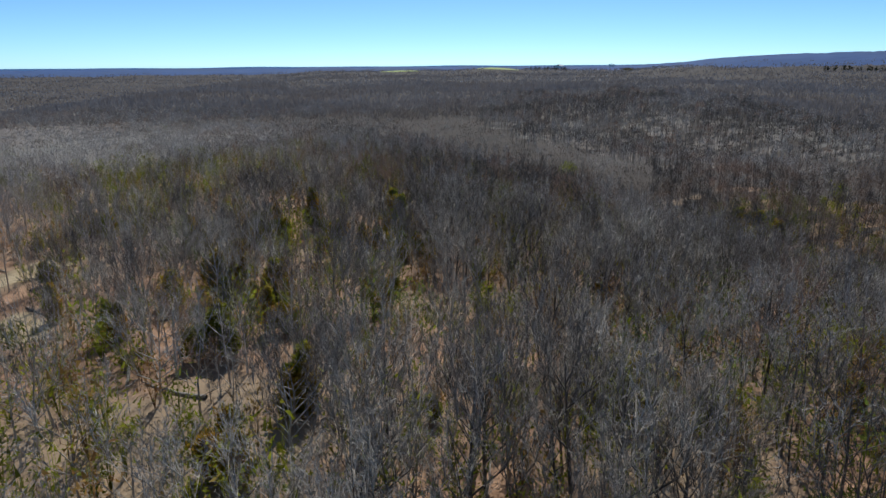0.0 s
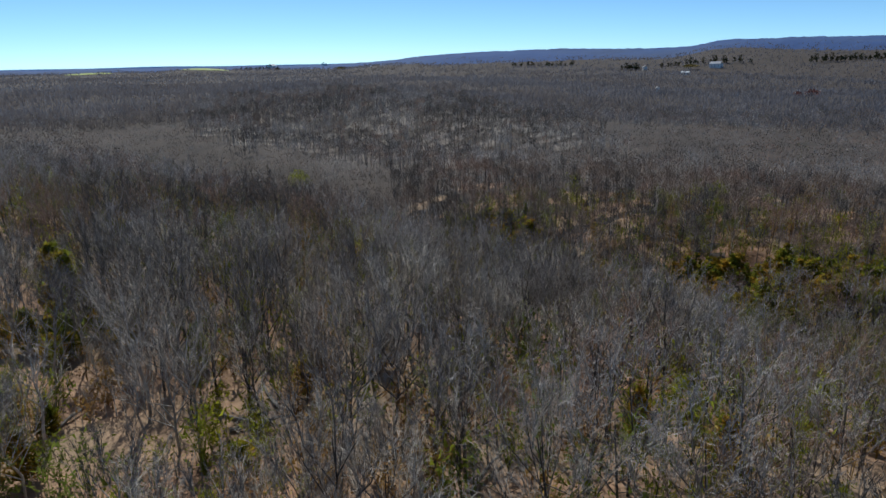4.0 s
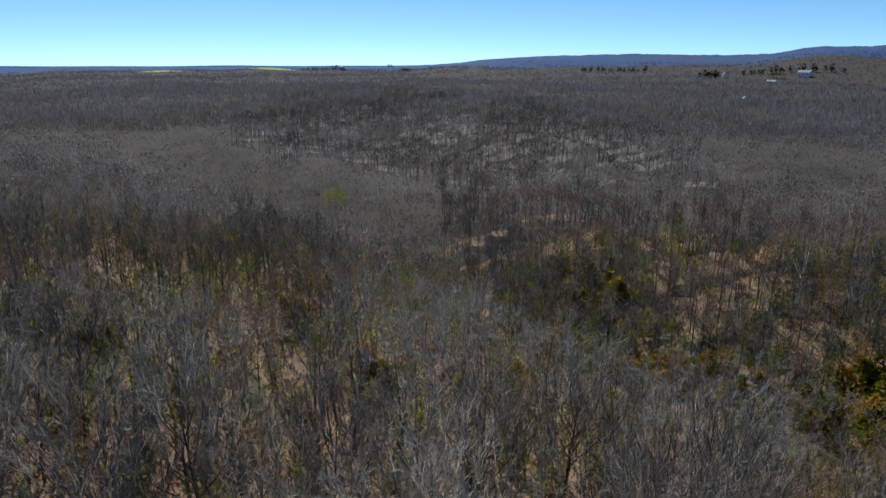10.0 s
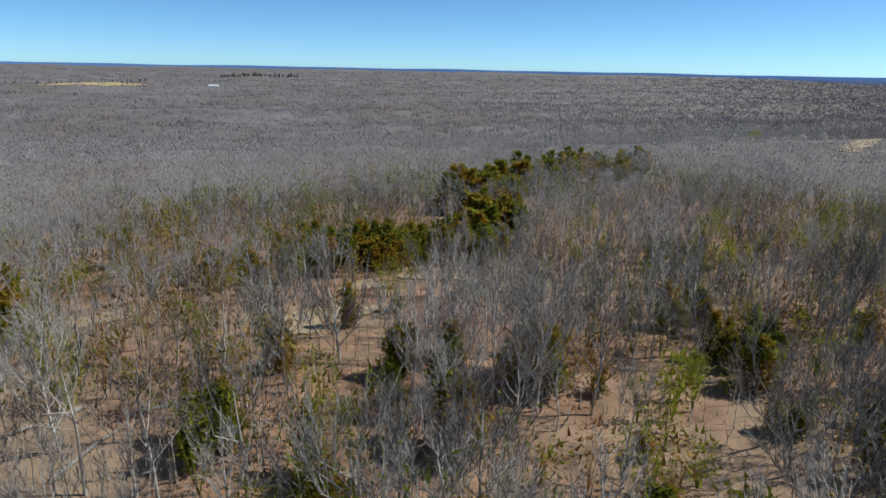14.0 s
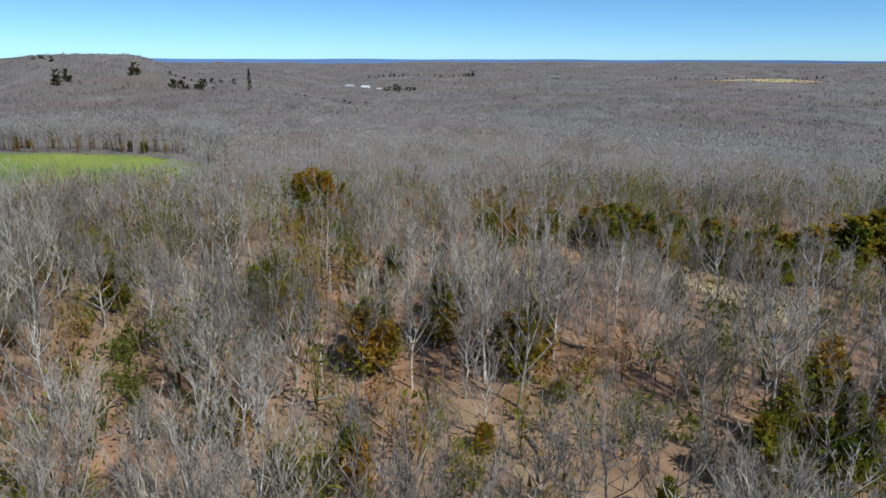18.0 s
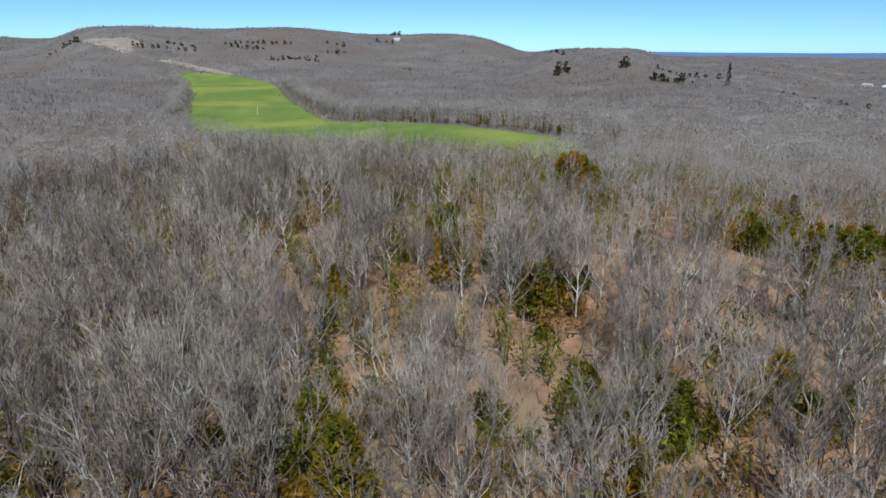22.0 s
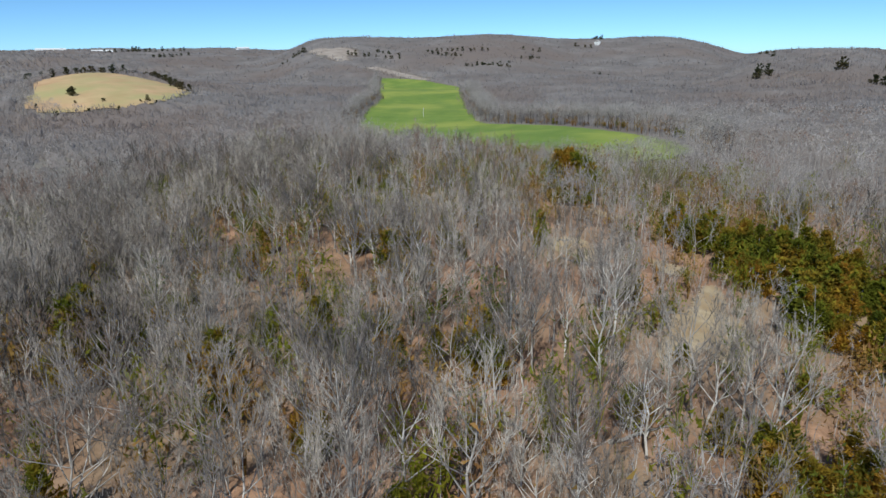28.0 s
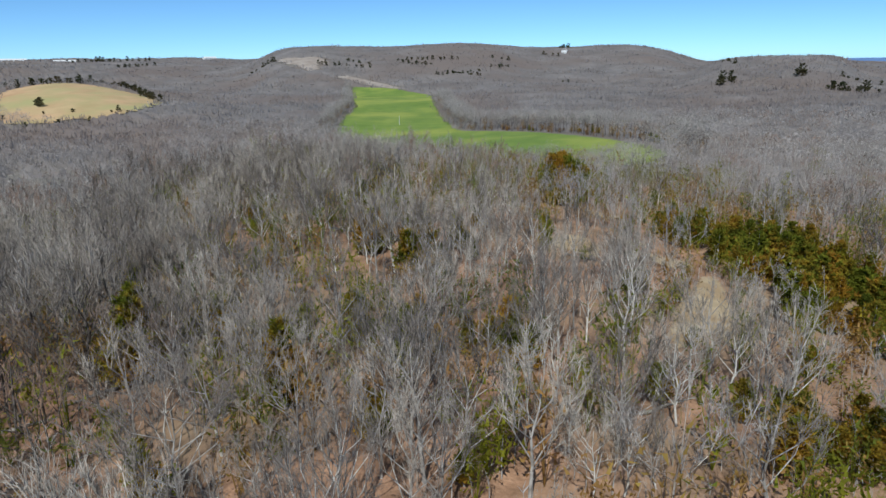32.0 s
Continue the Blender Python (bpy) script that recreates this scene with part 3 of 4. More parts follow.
opener = 0.15 + 0.77 * older(tx, ty) + 0.25 * smooth(np.hypot(tx, ty - 40), 70, 130) - 0.3 * bell(tx, ty, -18, 32, 36, 36) - 0.22 * bell(tx, ty, 6, 20, 28, 18) - 0.45 * bell(tx, ty, -62, -52, 45, 16, -5)
ok = gap + rng.uniform(-0.12, 0.12, len(gap)) < opener
tx, ty, d_look = tx[ok], ty[ok], d_look[ok]
ok = (rng.uniform(0, 1, len(tx)) > 0.15 * bell(tx, ty, -58, -138, 40, 24, -12)) & (rng.uniform(0, 1, len(tx)) > 0.08 * older(tx, ty))
tx, ty, d_look = tx[ok], ty[ok], d_look[ok]
order = np.argsort(d_look)
tx, ty, d_look = tx[order], ty[order], d_look[order]

# the nearest ones stand as trees of their own
KINDS = [(11, 12.0, 8.0, 11, 8, 4, 5, 0.14), (12, 13.2, 6.8, 11, 8, 4, 5, 0.2), (13, 10.8, 9.2, 12, 8, 4, 5, 0.12), (14, 12.8, 6.0, 9, 8, 4, 5, 0.3), (15, 9.0, 6.0, 9, 7, 4, 5, 0.16), (16, 11.6, 10.2, 13, 8, 4, 5, 0.12)]
NEAR = 340
first = {}
for k, (seed, tall, wide, *rest) in enumerate(KINDS):
    trunk, crown = bare_tree_meshes(seed, tall, wide, *rest)
    crown_mesh = mesh_of("crown", *crown, M_TWIG)
    # trees of the older wood get the bark coloured as backlit
    for old, bark in ((False, M_BARK), (True, M_BACKLIT_BARK)):
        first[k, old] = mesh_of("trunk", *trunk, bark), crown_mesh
LABELS = ["bare grey broadleaf tree with ascending limbs on leaf litter", "tall slim bare grey tree with a narrow crown", "broad bare oak with wide pale forking limbs",
          "slender bare tree with a high tufted crown", "small bare grey tree with fine twigs", "wide-crowned bare pale tree with low spreading limbs"]
made = {}
for k in range(NEAR):
    which = int(rng.choice(6, p=[0.24, 0.2, 0.14, 0.18, 0.16, 0.08]))
    size = float(rng.uniform(0.62, 1.18)) * float(grown_by(tx[k], ty[k]))
    m = pose(tx[k], ty[k], float(land(tx[k], ty[k])), 0, 0, float(rng.uniform(0, 360))) @ Matrix.Diagonal((size, size, size, 1))
    old = bool(older(tx[k], ty[k]) > 0.5)
    if (which, old) in made:
        copy_thing(made[which, old], m)
        continue
    tree = tagged(new("bare_tree"), LABELS[which] if not old else LABELS[which].replace("grey", "dark-stemmed").replace("pale", "dark"), "tree", "bare trees of the wood")
    for name, me in zip(("trunk", "crown"), first[which, old]):
        part_ob = new(name, me)
        part_ob.parent = tree
    made[which, old] = tree
    tree.matrix_basis = m.copy()
    tree.scale = (1, 1, 1)
    tree.matrix_basis = pose(tx[k], ty[k], float(land(tx[k], ty[k])))

for k, (ox, oy, tall, crown_wide) in enumerate(OAKS):
    trunk, crown = bare_tree_meshes(90 + k, tall, crown_wide, 12, 9, 4, 5, 0.14)
    old = float(older(ox, oy)) > 0.5
    tree = tagged(new("large_bare_tree"), "large bare %s tree with a broad domed crown" % ("dark-stemmed" if old else "pale grey"), "tree")
    for name, geo_, mat in (("trunk", trunk, M_BACKLIT_BARK if old else M_BARK), ("crown", crown, M_TWIG)):
        new(name, mesh_of(name, *geo_, mat)).parent = tree
    tree.matrix_basis = pose(ox, oy, float(land(ox, oy)))

mid = [bare_tree_meshes(30 + k, t, w, ma, se, th, tw, fo, False) for k, (t, w, ma, se, th, tw, fo) in enumerate(
    [(11.8, 8.6, 7, 5, 4, 3, 0.26), (12.8, 7.6, 7, 5, 4, 3, 0.3), (10.8, 9.6, 7, 5, 4, 3, 0.22), (12.2, 7.0, 7, 5, 4, 3, 0.38), (9.0, 6.6, 6, 5, 4, 3, 0.26), (11.0, 10.4, 8, 5, 4, 3, 0.22)])]
N1 = NEAR + 1700
s = slice(NEAR, N1)
size, which, spin = rng.uniform(0.6, 1.18, N1 - NEAR) * grown_by(tx[s], ty[s]), rng.integers(0, len(mid), N1 - NEAR), rng.uniform(0, 2 * math.pi, N1 - NEAR)
# stems of the older wood take the colour darkened for backlight
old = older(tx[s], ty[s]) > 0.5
for some, mat, what in ((old, M_SHADE_STEMS, "dark"), (~old, M_STEMS, "pale grey")):
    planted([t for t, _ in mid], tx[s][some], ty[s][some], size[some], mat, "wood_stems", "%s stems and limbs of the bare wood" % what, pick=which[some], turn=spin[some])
tone = tones(tx[s], ty[s])
for k, what in enumerate(TONES):
    m = tone == k
    planted([c for _, c in mid], tx[s][m], ty[s][m], size[m], WOODS[k], "wood_interior", "dense bare %s broadleaf twigs over leaf litter" % what, pick=which[m], turn=spin[m])


def dome_points(r, many, tall, wide, inner=0.55):
    """Places through the outer shell of a domed crown, and the way outwards at each."""
    way = r.normal(0, 1, (many, 3))
    way[:, 2] = np.abs(way[:, 2]) * 1.1 - 0.25
    way /= np.linalg.norm(way, axis=1, keepdims=True)
    lumps = 1 + 0.14 * np.sin(way[:, 0] * 5 + tall) * np.sin(way[:, 1] * 4 + wide)
    return np.array([0, 0, tall * 0.64]) + way * (r.uniform(inner, 1.0, many) * lumps)[:, None] * [wide / 2, wide / 2, tall * 0.36], way


def broom(seed, tall, wide, many, thick, limbs=2, stem_wide=0.08):
    """A bare tree for the distance: a stem, a few limbs and many twigs that fan out into a rounded crown."""
    r = np.random.default_rng(seed)
    b, way = dome_points(r, many, tall, wide)
    a = b - (turned(way, 0.75, r) * 0.9 + [0, 0, 0.1]) * r.uniform(0.05, 0.1, many)[:, None] * tall
    twigs = slivers(a, b, thick * r.uniform(0.6, 1.4, many), r.uniform(0, math.pi, many))
    stem = np.array([[0.0, 0, -0.5], [0, 0, tall * 0.3]]), np.array([[0.1, 0, tall * 0.65], [0.4, 0.3, tall * 0.85]])
    pieces = [twigs, spikes(*stem, np.array([stem_wide, stem_wide * 0.55]))] if stem_wide else [twigs]
    if limbs:
        tips, _ = dome_points(r, limbs, tall, wide, 0.7)
        pieces.append(slivers(np.stack([0 * tips[:, 0], 0 * tips[:, 0], r.uniform(0.28, 0.5, limbs) * tall], 1), tips, np.full(limbs, thick * 1.2), r.uniform(0, math.pi, limbs)))
    return joined(pieces)


outer = [broom(60 + k, t, w, 230, 0.055) for k, (t, w) in enumerate([(11.8, 8.8), (12.8, 7.8), (10.6, 9.8), (12, 7.2), (9, 6.8)])]
s = slice(N1, None)
tone, size = tones(tx[s], ty[s]), rng.uniform(0.65, 1.15, len(tx) - N1) * grown_by(tx[s], ty[s])
for k, what in enumerate(TONES):
    m = tone == k
    planted(outer, tx[s][m], ty[s][m], size[m], WOODS[k], "wood_edge", "dense bare %s broadleaf trees seen from above" % what)

# woods beyond
fx, fy = scattered(-330, 330, -330, 330, 5.4)
gx2, gy2 = scattered(-560, 560, -560, 560, 6.8)
dl, dl2 = look_distance(fx, fy), look_distance(gx2, gy2)
ok, ok2 = (dl >= 150) & (dl < 235), (dl2 >= 235) & (dl2 < 430)
fx, fy = np.concatenate([fx[ok], gx2[ok2]]), np.concatenate([fy[ok], gy2[ok2]])
ok = ~open_land(fx, fy) & (on_bank(fx, fy, *BANK) < 0.15) & (on_bank(fx, fy, *FAR_BANK) < 0.15)
fx, fy = fx[ok], fy[ok]
nearer = look_distance(fx, fy) < 235
for ring, many, thick in ((nearer, 70, 0.12), (~nearer, 40, 0.18)):
    rx, ry = fx[ring], fy[ring]
    brooms = [broom(80 + k, t, w, many, thick, 0, 0.1 if many > 40 else 0) for k, (t, w) in enumerate([(11.2, 9.4), (12.4, 8.6), (10.2, 10.2), (11.6, 8.4)])]
    tone, size = tones(rx, ry), rng.uniform(0.7, 1.15, len(rx))
    for k, what in enumerate(TONES):
        m = tone == k
        planted(brooms, rx[m], ry[m], size[m], WOODS[k], "outer_woods", "bare %s woods that cover the slopes" % what)


# tall clear-stemmed trees of the open hillsides
def hillside_tree(seed, tall, wide, many, thick, girth):
    """A clear stem with a few high limbs, and a thin crown of twigs."""
    r = np.random.default_rng(seed)
    b, way = dome_points(r, many, tall, wide * 1.1, 0.3)
    a = b - (turned(way, 0.5, r) * 0.8 + [0, 0, 0.25]) * r.uniform(0.06, 0.13, many)[:, None] * tall
    tips, _ = dome_points(r, 5, tall, wide, 0.6)
    low = np.stack([r.normal(0, 0.1, 5), r.normal(0, 0.1, 5), r.uniform(0.36, 0.6, 5) * tall], 1)
    lean = r.normal(0, 0.3, 2)
    stem = joined([tubes(np.array([[0.0, 0, -0.6]]), np.array([[lean[0], lean[1], tall * 0.8]]), np.array([girth]), np.array([girth * 0.4]), 4), spikes(low, tips, girth * 0.4)])
    return stem, slivers(a, b, thick * r.uniform(0.6, 1.4, many), r.uniform(0, math.pi, many))


for place, step, many, thick, girth, share, label in ((BANK, 4.0, 230, 0.06, 0.13, 0.7, "open valley bank"), (FAR_BANK, 5.2, 56, 0.18, 0.16, 0.3, "wooded slope beyond the valley")):
    reach = max(place[2], place[3]) * 1.7
    hx, hy = scattered(place[0] - reach, place[0] + reach, place[1] - reach, place[1] + reach, step)
    ok = (on_bank(hx, hy, *place) >= 0.15) & ~open_land(hx, hy)
    hx, hy = hx[ok], hy[ok]
    kinds_here = [hillside_tree(140 + k, t, w, many, thick, girth) for k, (t, w) in enumerate([(12.5, 6.4), (13.5, 5.6), (11, 7), (14, 6.2)])]
    size, which, spin, deep_tone = rng.uniform(0.7, 1.12, len(hx)), rng.integers(0, 4, len(hx)), rng.uniform(0, 2 * math.pi, len(hx)), rng.uniform(0, 1, len(hx)) < share
    # the dark share of stems has backlit shade as its colour
    for some, mat, what in ((deep_tone, M_SHADE_STEMS, "dark"), (~deep_tone, M_STEMS, "pale")):
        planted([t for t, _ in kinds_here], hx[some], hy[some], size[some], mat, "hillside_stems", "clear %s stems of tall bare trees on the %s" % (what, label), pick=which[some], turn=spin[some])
    # bank crowns keep to the darker tones, their backlit shade as colour
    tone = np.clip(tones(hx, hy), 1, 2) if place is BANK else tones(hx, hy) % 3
    for k in range(3):
        m = tone == k
        planted([c for _, c in kinds_here], hx[m], hy[m], size[m], WOODS[k], "hillside_crowns", "thin %s crowns of tall bare trees on the %s" % (TONES[k], label), pick=which[m], turn=spin[m])


def haze_from(x, y, away):
    """How far off the woods take on the painted haze blue: nearest in the south."""
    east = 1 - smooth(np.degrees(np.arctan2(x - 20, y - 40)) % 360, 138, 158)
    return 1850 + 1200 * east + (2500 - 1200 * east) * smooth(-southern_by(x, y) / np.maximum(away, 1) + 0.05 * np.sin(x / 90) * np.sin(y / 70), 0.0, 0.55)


# far woods: ever larger groups of crowns
far_x, far_y, far_s = [], [], []
r_now = 425.0
while r_now < 3600:
    gap = max(7.0, r_now / 64) if r_now < 1300 else r_now / 48
    n = int(2 * math.pi * r_now / gap)
    ang = (np.arange(n) + rng.uniform(-0.5, 0.5, n)) * 2 * math.pi / n
    rr = r_now + rng.uniform(-0.5, 0.5, n) * gap
    far_x.append(10 + rr * np.cos(ang))
    far_y.append(40 + rr * np.sin(ang))
    far_s.append(np.full(n, gap))
    r_now += gap
far_x, far_y, far_s = map(np.concatenate, (far_x, far_y, far_s))
far_r = np.hypot(far_x - 20, far_y - 40)
ok = ~open_land(far_x, far_y) & (far_r < haze_from(far_x, far_y, far_r) + 230)
far_x, far_y, far_s = far_x[ok], far_y[ok], far_s[ok]
gr = np.random.default_rng(5)
PER = 12
turn, out = gr.uniform(0, 2 * math.pi, (len(far_x), PER)), np.sqrt(gr.uniform(0, 1, (len(far_x), PER)))
bx, by = far_x[:, None] + np.cos(turn) * out * far_s[:, None] * 0.7, far_y[:, None] + np.sin(turn) * out * far_s[:, None] * 0.7
ground_z = land(bx, by)
tops = ground_z + gr.uniform(7, 11, (len(far_x), 1)) - 3 * out**2 - gr.uniform(0, 3, bx.shape)
b = np.stack([bx, by, tops], 2).reshape(-1, 3)
a = b - np.stack([gr.normal(0, 1.0, len(b)), gr.normal(0, 1.0, len(b)), gr.uniform(2.0, 5.5, len(b))], 1)
wide = np.repeat(far_s * 0.038 + 0.05, PER) * gr.uniform(0.6, 1.4, len(a))
spin = gr.uniform(0, math.pi, len(a))
# groups towards the south take the twig colour darkened for backlight
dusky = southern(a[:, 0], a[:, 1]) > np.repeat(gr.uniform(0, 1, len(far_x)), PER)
for some, mat, label in ((~dusky, M_FAR, "distant bare grey woods over rolling hills"), (dusky, M_FAR_BACKLIT, "distant bare woods over valley and hills, coloured dark as if backlit")):
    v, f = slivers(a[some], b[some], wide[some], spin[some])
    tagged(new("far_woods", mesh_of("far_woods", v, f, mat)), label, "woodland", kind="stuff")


# the closed mass of twigs under the far crowns
u = np.linspace(-1, 1, 321)
axis = 150 * np.sinh(u * math.asinh(3900 / 150))
cx2, cy2, ct = sheet(axis + 20, axis + 40)
away = look_distance(cx2, cy2)
cover = -1.0 + 5.6 * smooth(away, 240, 420) - 7 * smooth(southern_by(cx2, cy2) / away + rng.normal(0, 0.25, len(cx2)), -1.05, -0.45)
for ox, oy in ((0, 0), (12, 0), (-12, 0), (0, 12), (0, -12)):
    cover = np.where(open_land(cx2 + ox, cy2 + oy), -1.5, cover)
cover = np.where(cover > 0, cover + rng.uniform(-0.9, 0.9, len(cx2)) + 1.6 * np.sin(cx2 / 23 + 1.7 * np.sin(cy2 / 41)) * np.sin(cy2 / 27 + 1.3 * np.sin(cx2 / 37)), cover)
ct = ct[(cover[ct] > 0).any(1)]
used, tri = np.unique(ct, return_inverse=True)
me = mesh_of("far_canopy", np.stack([cx2[used], cy2[used], land(cx2[used], cy2[used]) + cover[used]], 1), tri.reshape(-1, 3), M_FAR)
me.shade_smooth()
tagged(new("far_canopy", me), "close grey twigs of the far woods", "woodland", kind="stuff")


# the farthest woods of the south, with blue haze put into their colour
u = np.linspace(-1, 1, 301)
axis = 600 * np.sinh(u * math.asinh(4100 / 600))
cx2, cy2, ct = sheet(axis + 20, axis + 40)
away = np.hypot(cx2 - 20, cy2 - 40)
cover = np.where(away < 4250, -4 + 10 * smooth(away - haze_from(cx2, cy2, away), 0, 200), -5)
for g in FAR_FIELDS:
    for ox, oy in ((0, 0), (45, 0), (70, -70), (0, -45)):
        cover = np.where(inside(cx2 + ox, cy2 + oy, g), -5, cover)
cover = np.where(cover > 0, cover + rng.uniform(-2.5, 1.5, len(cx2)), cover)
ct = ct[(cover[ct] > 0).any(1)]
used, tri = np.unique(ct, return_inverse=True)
me = mesh_of("far_blue_woods", np.stack([cx2[used], cy2[used], land(cx2[used], cy2[used]) + cover[used]], 1), tri.reshape(-1, 3), M_HAZE_BLUE)
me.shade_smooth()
tagged(new("far_blue_woods", me), "wooded hill and plain in the far distance, coloured with blue haze", "woodland", kind="stuff")


# the last rim of the plain: an added glowing strip in place of blue haze
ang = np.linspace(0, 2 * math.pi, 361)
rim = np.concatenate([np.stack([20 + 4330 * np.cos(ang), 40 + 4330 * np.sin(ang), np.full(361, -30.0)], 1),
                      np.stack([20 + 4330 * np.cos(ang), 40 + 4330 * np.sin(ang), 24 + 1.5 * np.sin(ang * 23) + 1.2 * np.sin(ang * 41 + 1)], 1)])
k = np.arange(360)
tagged(new("backdrop", mesh_of("backdrop", rim, np.concatenate([np.stack([k, k + 1, k + 362], 1), np.stack([k, k + 362, k + 361], 1)]), M_HAZE_RIM)), "rim of the plain at the horizon, coloured and glowing as blue haze", "backdrop", kind="structure")


# ---- cedars and shrubs ----
def cedar(seed, tall, wide, many, taper=0.5):
    """A red cedar: a straight stem with drooping sprays that make a ragged cone."""
    r = np.random.default_rng(seed)
    f = r.uniform(0.03, 1, many) ** 0.9
    turn = r.uniform(0, 2 * math.pi, many)
    lobes = 1 + 0.22 * np.sin(3 * turn + 9 * f + seed) + 0.12 * np.sin(7 * turn - 13 * f)
    reach = wide / 2 * (1.02 - f) ** taper * np.clip(f * 6, 0.6, 1) * lobes * r.uniform(0.55, 1.15, many) + 0.1
    a = np.stack([0.3 * reach * np.cos(turn), 0.3 * reach * np.sin(turn), f * tall * 0.94], 1)
    b = np.stack([reach * np.cos(turn), reach * np.sin(turn), f * tall * 0.94 + reach * r.uniform(0.0, 0.75, many)], 1)
    sprays = [spikes(a, b, 0.05 * wide / 3 * (420 / many) ** 0.5)]
    for _ in range(5):
        t = r.uniform(0.4, 1.05, many)[:, None]
        p = a * (1 - t) + b * t
        q = p + np.stack([r.normal(0, 0.8, many), r.normal(0, 0.8, many), r.uniform(0.2, 1.5, many)], 1) * 0.17 * wide / 2
        sprays.append(slivers(p, q, np.full(many, 0.085 * wide / 3 * (420 / many) ** 0.5), r.uniform(0, math.pi, many)))
    knots = np.array([[0, 0, -0.3], [0.05, 0, tall * 0.5], [0, 0.03, tall * 0.92]])
    return tubes(knots[:-1], knots[1:], np.array([0.16, 0.1]), np.array([0.1, 0.03]), 6), joined(sprays)


CEDARS = [(201, 6.2, 3.8, 290, 0.5), (202, 5.2, 3.4, 260, 0.42), (203, 7.2, 3.9, 310, 0.6), (204, 3.9, 3.2, 220, 0.34)]
cedar_meshes = [(mesh_of("trunk", *tr, M_BARK), mesh_of("crown", *cr, M_CEDAR)) for tr, cr in (cedar(*row) for row in CEDARS)]
cedar_first = {}
for cx, cy, hx, hy, turn, many, grown in STANDS:
    for _ in range(many):
        while True:
            p, q = rng.uniform(-1, 1, 2)
            if p * p + q * q <= 1:
                break
        c, n = math.cos(radians(turn)), math.sin(radians(turn))
        x, y = cx + p * hx * c - q * hy * n, cy + p * hx * n + q * hy * c
        which, size = int(rng.integers(0, 4)), float(rng.uniform(0.7, 1.1)) * grown
        m = pose(x, y, float(land(x, y)), 0, 0, float(rng.uniform(0, 360)))
        if which in cedar_first:
            copy_thing(cedar_first[which], m @ Matrix.Diagonal((size, size, size, 1)))
            continue
        tree = tagged(new("cedar_tree"), "dark green cedar with a ragged cone of foliage", "conifer", "cedars in the wood")
        for name, me in zip(("trunk", "crown"), cedar_meshes[which]):
            new(name, me).parent = tree
        tree.matrix_basis = m
        cedar_first[which] = tree


def shrub(seed, tall, wide, many):
    r = np.random.default_rng(seed)
    turn, out = r.uniform(0, 2 * math.pi, many), r.uniform(0.1, 1, many)
    h = tall * r.uniform(0.15, 1, many)
    p = np.stack([np.cos(turn) * out * wide / 2, np.sin(turn) * out * wide / 2, h], 1)
    q = p + r.normal(0, 0.26, p.shape) + [0, 0, 0.18]
    stems = spikes(np.zeros((7, 3)), np.stack([r.normal(0, wide / 4, 7), r.normal(0, wide / 4, 7), np.full(7, tall)], 1), 0.04)
    return joined([slivers(p, q, np.full(many, 0.125), r.uniform(0, math.pi, many)), stems])


sx, sy = scattered(-170, 170, -170, 190, 4.0)
thin = np.array([noise.noise(Vector((x / 11, y / 11, 1.7))) + 0.6 * noise.noise(Vector((x / 30, y / 30, 8.1))) + 0.5 * noise.noise(Vector((x / 19, y / 19, 3.3))) for x, y in zip(sx, sy)])
ok = (look_distance(sx, sy) < 130) & ~open_land(sx, sy) & (thin + 0.46 * older(sx, sy) + rng.uniform(-0.3, 0.3, len(sx)) > -0.02)
sx, sy = sx[ok], sy[ok]
shrubs = [shrub(300 + k, t, w, 105) for k, (t, w) in enumerate([(3.6, 3.0), (5.4, 3.0), (2.4, 2.6), (6.8, 3.6)])]
dry = np.array([noise.noise(Vector((x / 9, y / 9, 14.2))) for x, y in zip(sx, sy)]) + rng.uniform(-0.2, 0.2, len(sx)) > 0.14
for some, mat, name, label in ((~dry, M_SHRUB, "understory_shrubs", "yellow-green budding shrubs and saplings under bare trees"), (dry, M_RUSSET, "russet_brush", "low brush with clinging tan and russet dead leaves")):
    planted(shrubs, sx[some], sy[some], rng.uniform(0.9, 1.6, some.sum()), mat, name, label, "shrubs")

# bare saplings and brush between the trees
bx2, by2 = scattered(-120, 130, -90, 140, 2.4)
ok = (look_distance(bx2, by2) < 75) & ~open_land(bx2, by2) & (rng.uniform(0, 1, len(bx2)) < 0.85)
bx2, by2 = bx2[ok], by2[ok]
brush = [broom(120 + k, t, w, 30, 0.022) for k, (t, w) in enumerate([(3.6, 2.2), (5.0, 2.4), (2.2, 2.0), (4.2, 1.8)])]
tone, size = tones(bx2, by2), rng.uniform(0.6, 1.25, len(bx2))
for k, what in enumerate(TONES):
    m = tone == k
    planted(brush, bx2[m], by2[m], size[m], WOODS[k], "saplings", "thin bare %s saplings and brush under the trees" % what, "brush")


def in_oval(cx, cy, hx, hy, turn, many):
    p = rng.uniform(-1, 1, (many * 3, 2))
    p = p[(p**2).sum(1) <= 1][:many]
    c, n = math.cos(radians(turn)), math.sin(radians(turn))
    return cx + p[:, 0] * hx * c - p[:, 1] * hy * n, cy + p[:, 0] * hx * n + p[:, 1] * hy * c


far_cedars = [joined(cedar(220 + k, t, w * 1.15, 26)) for k, (t, w) in enumerate([(7, 5.5), (8.5, 6), (6, 5)])]
whole_cedars = [joined(cedar(210 + k, t, w, 95, p)) for k, (t, w, p) in enumerate([(7, 5.4, 0.4), (8.5, 5.4, 0.55), (5.4, 5.4, 0.28)])]
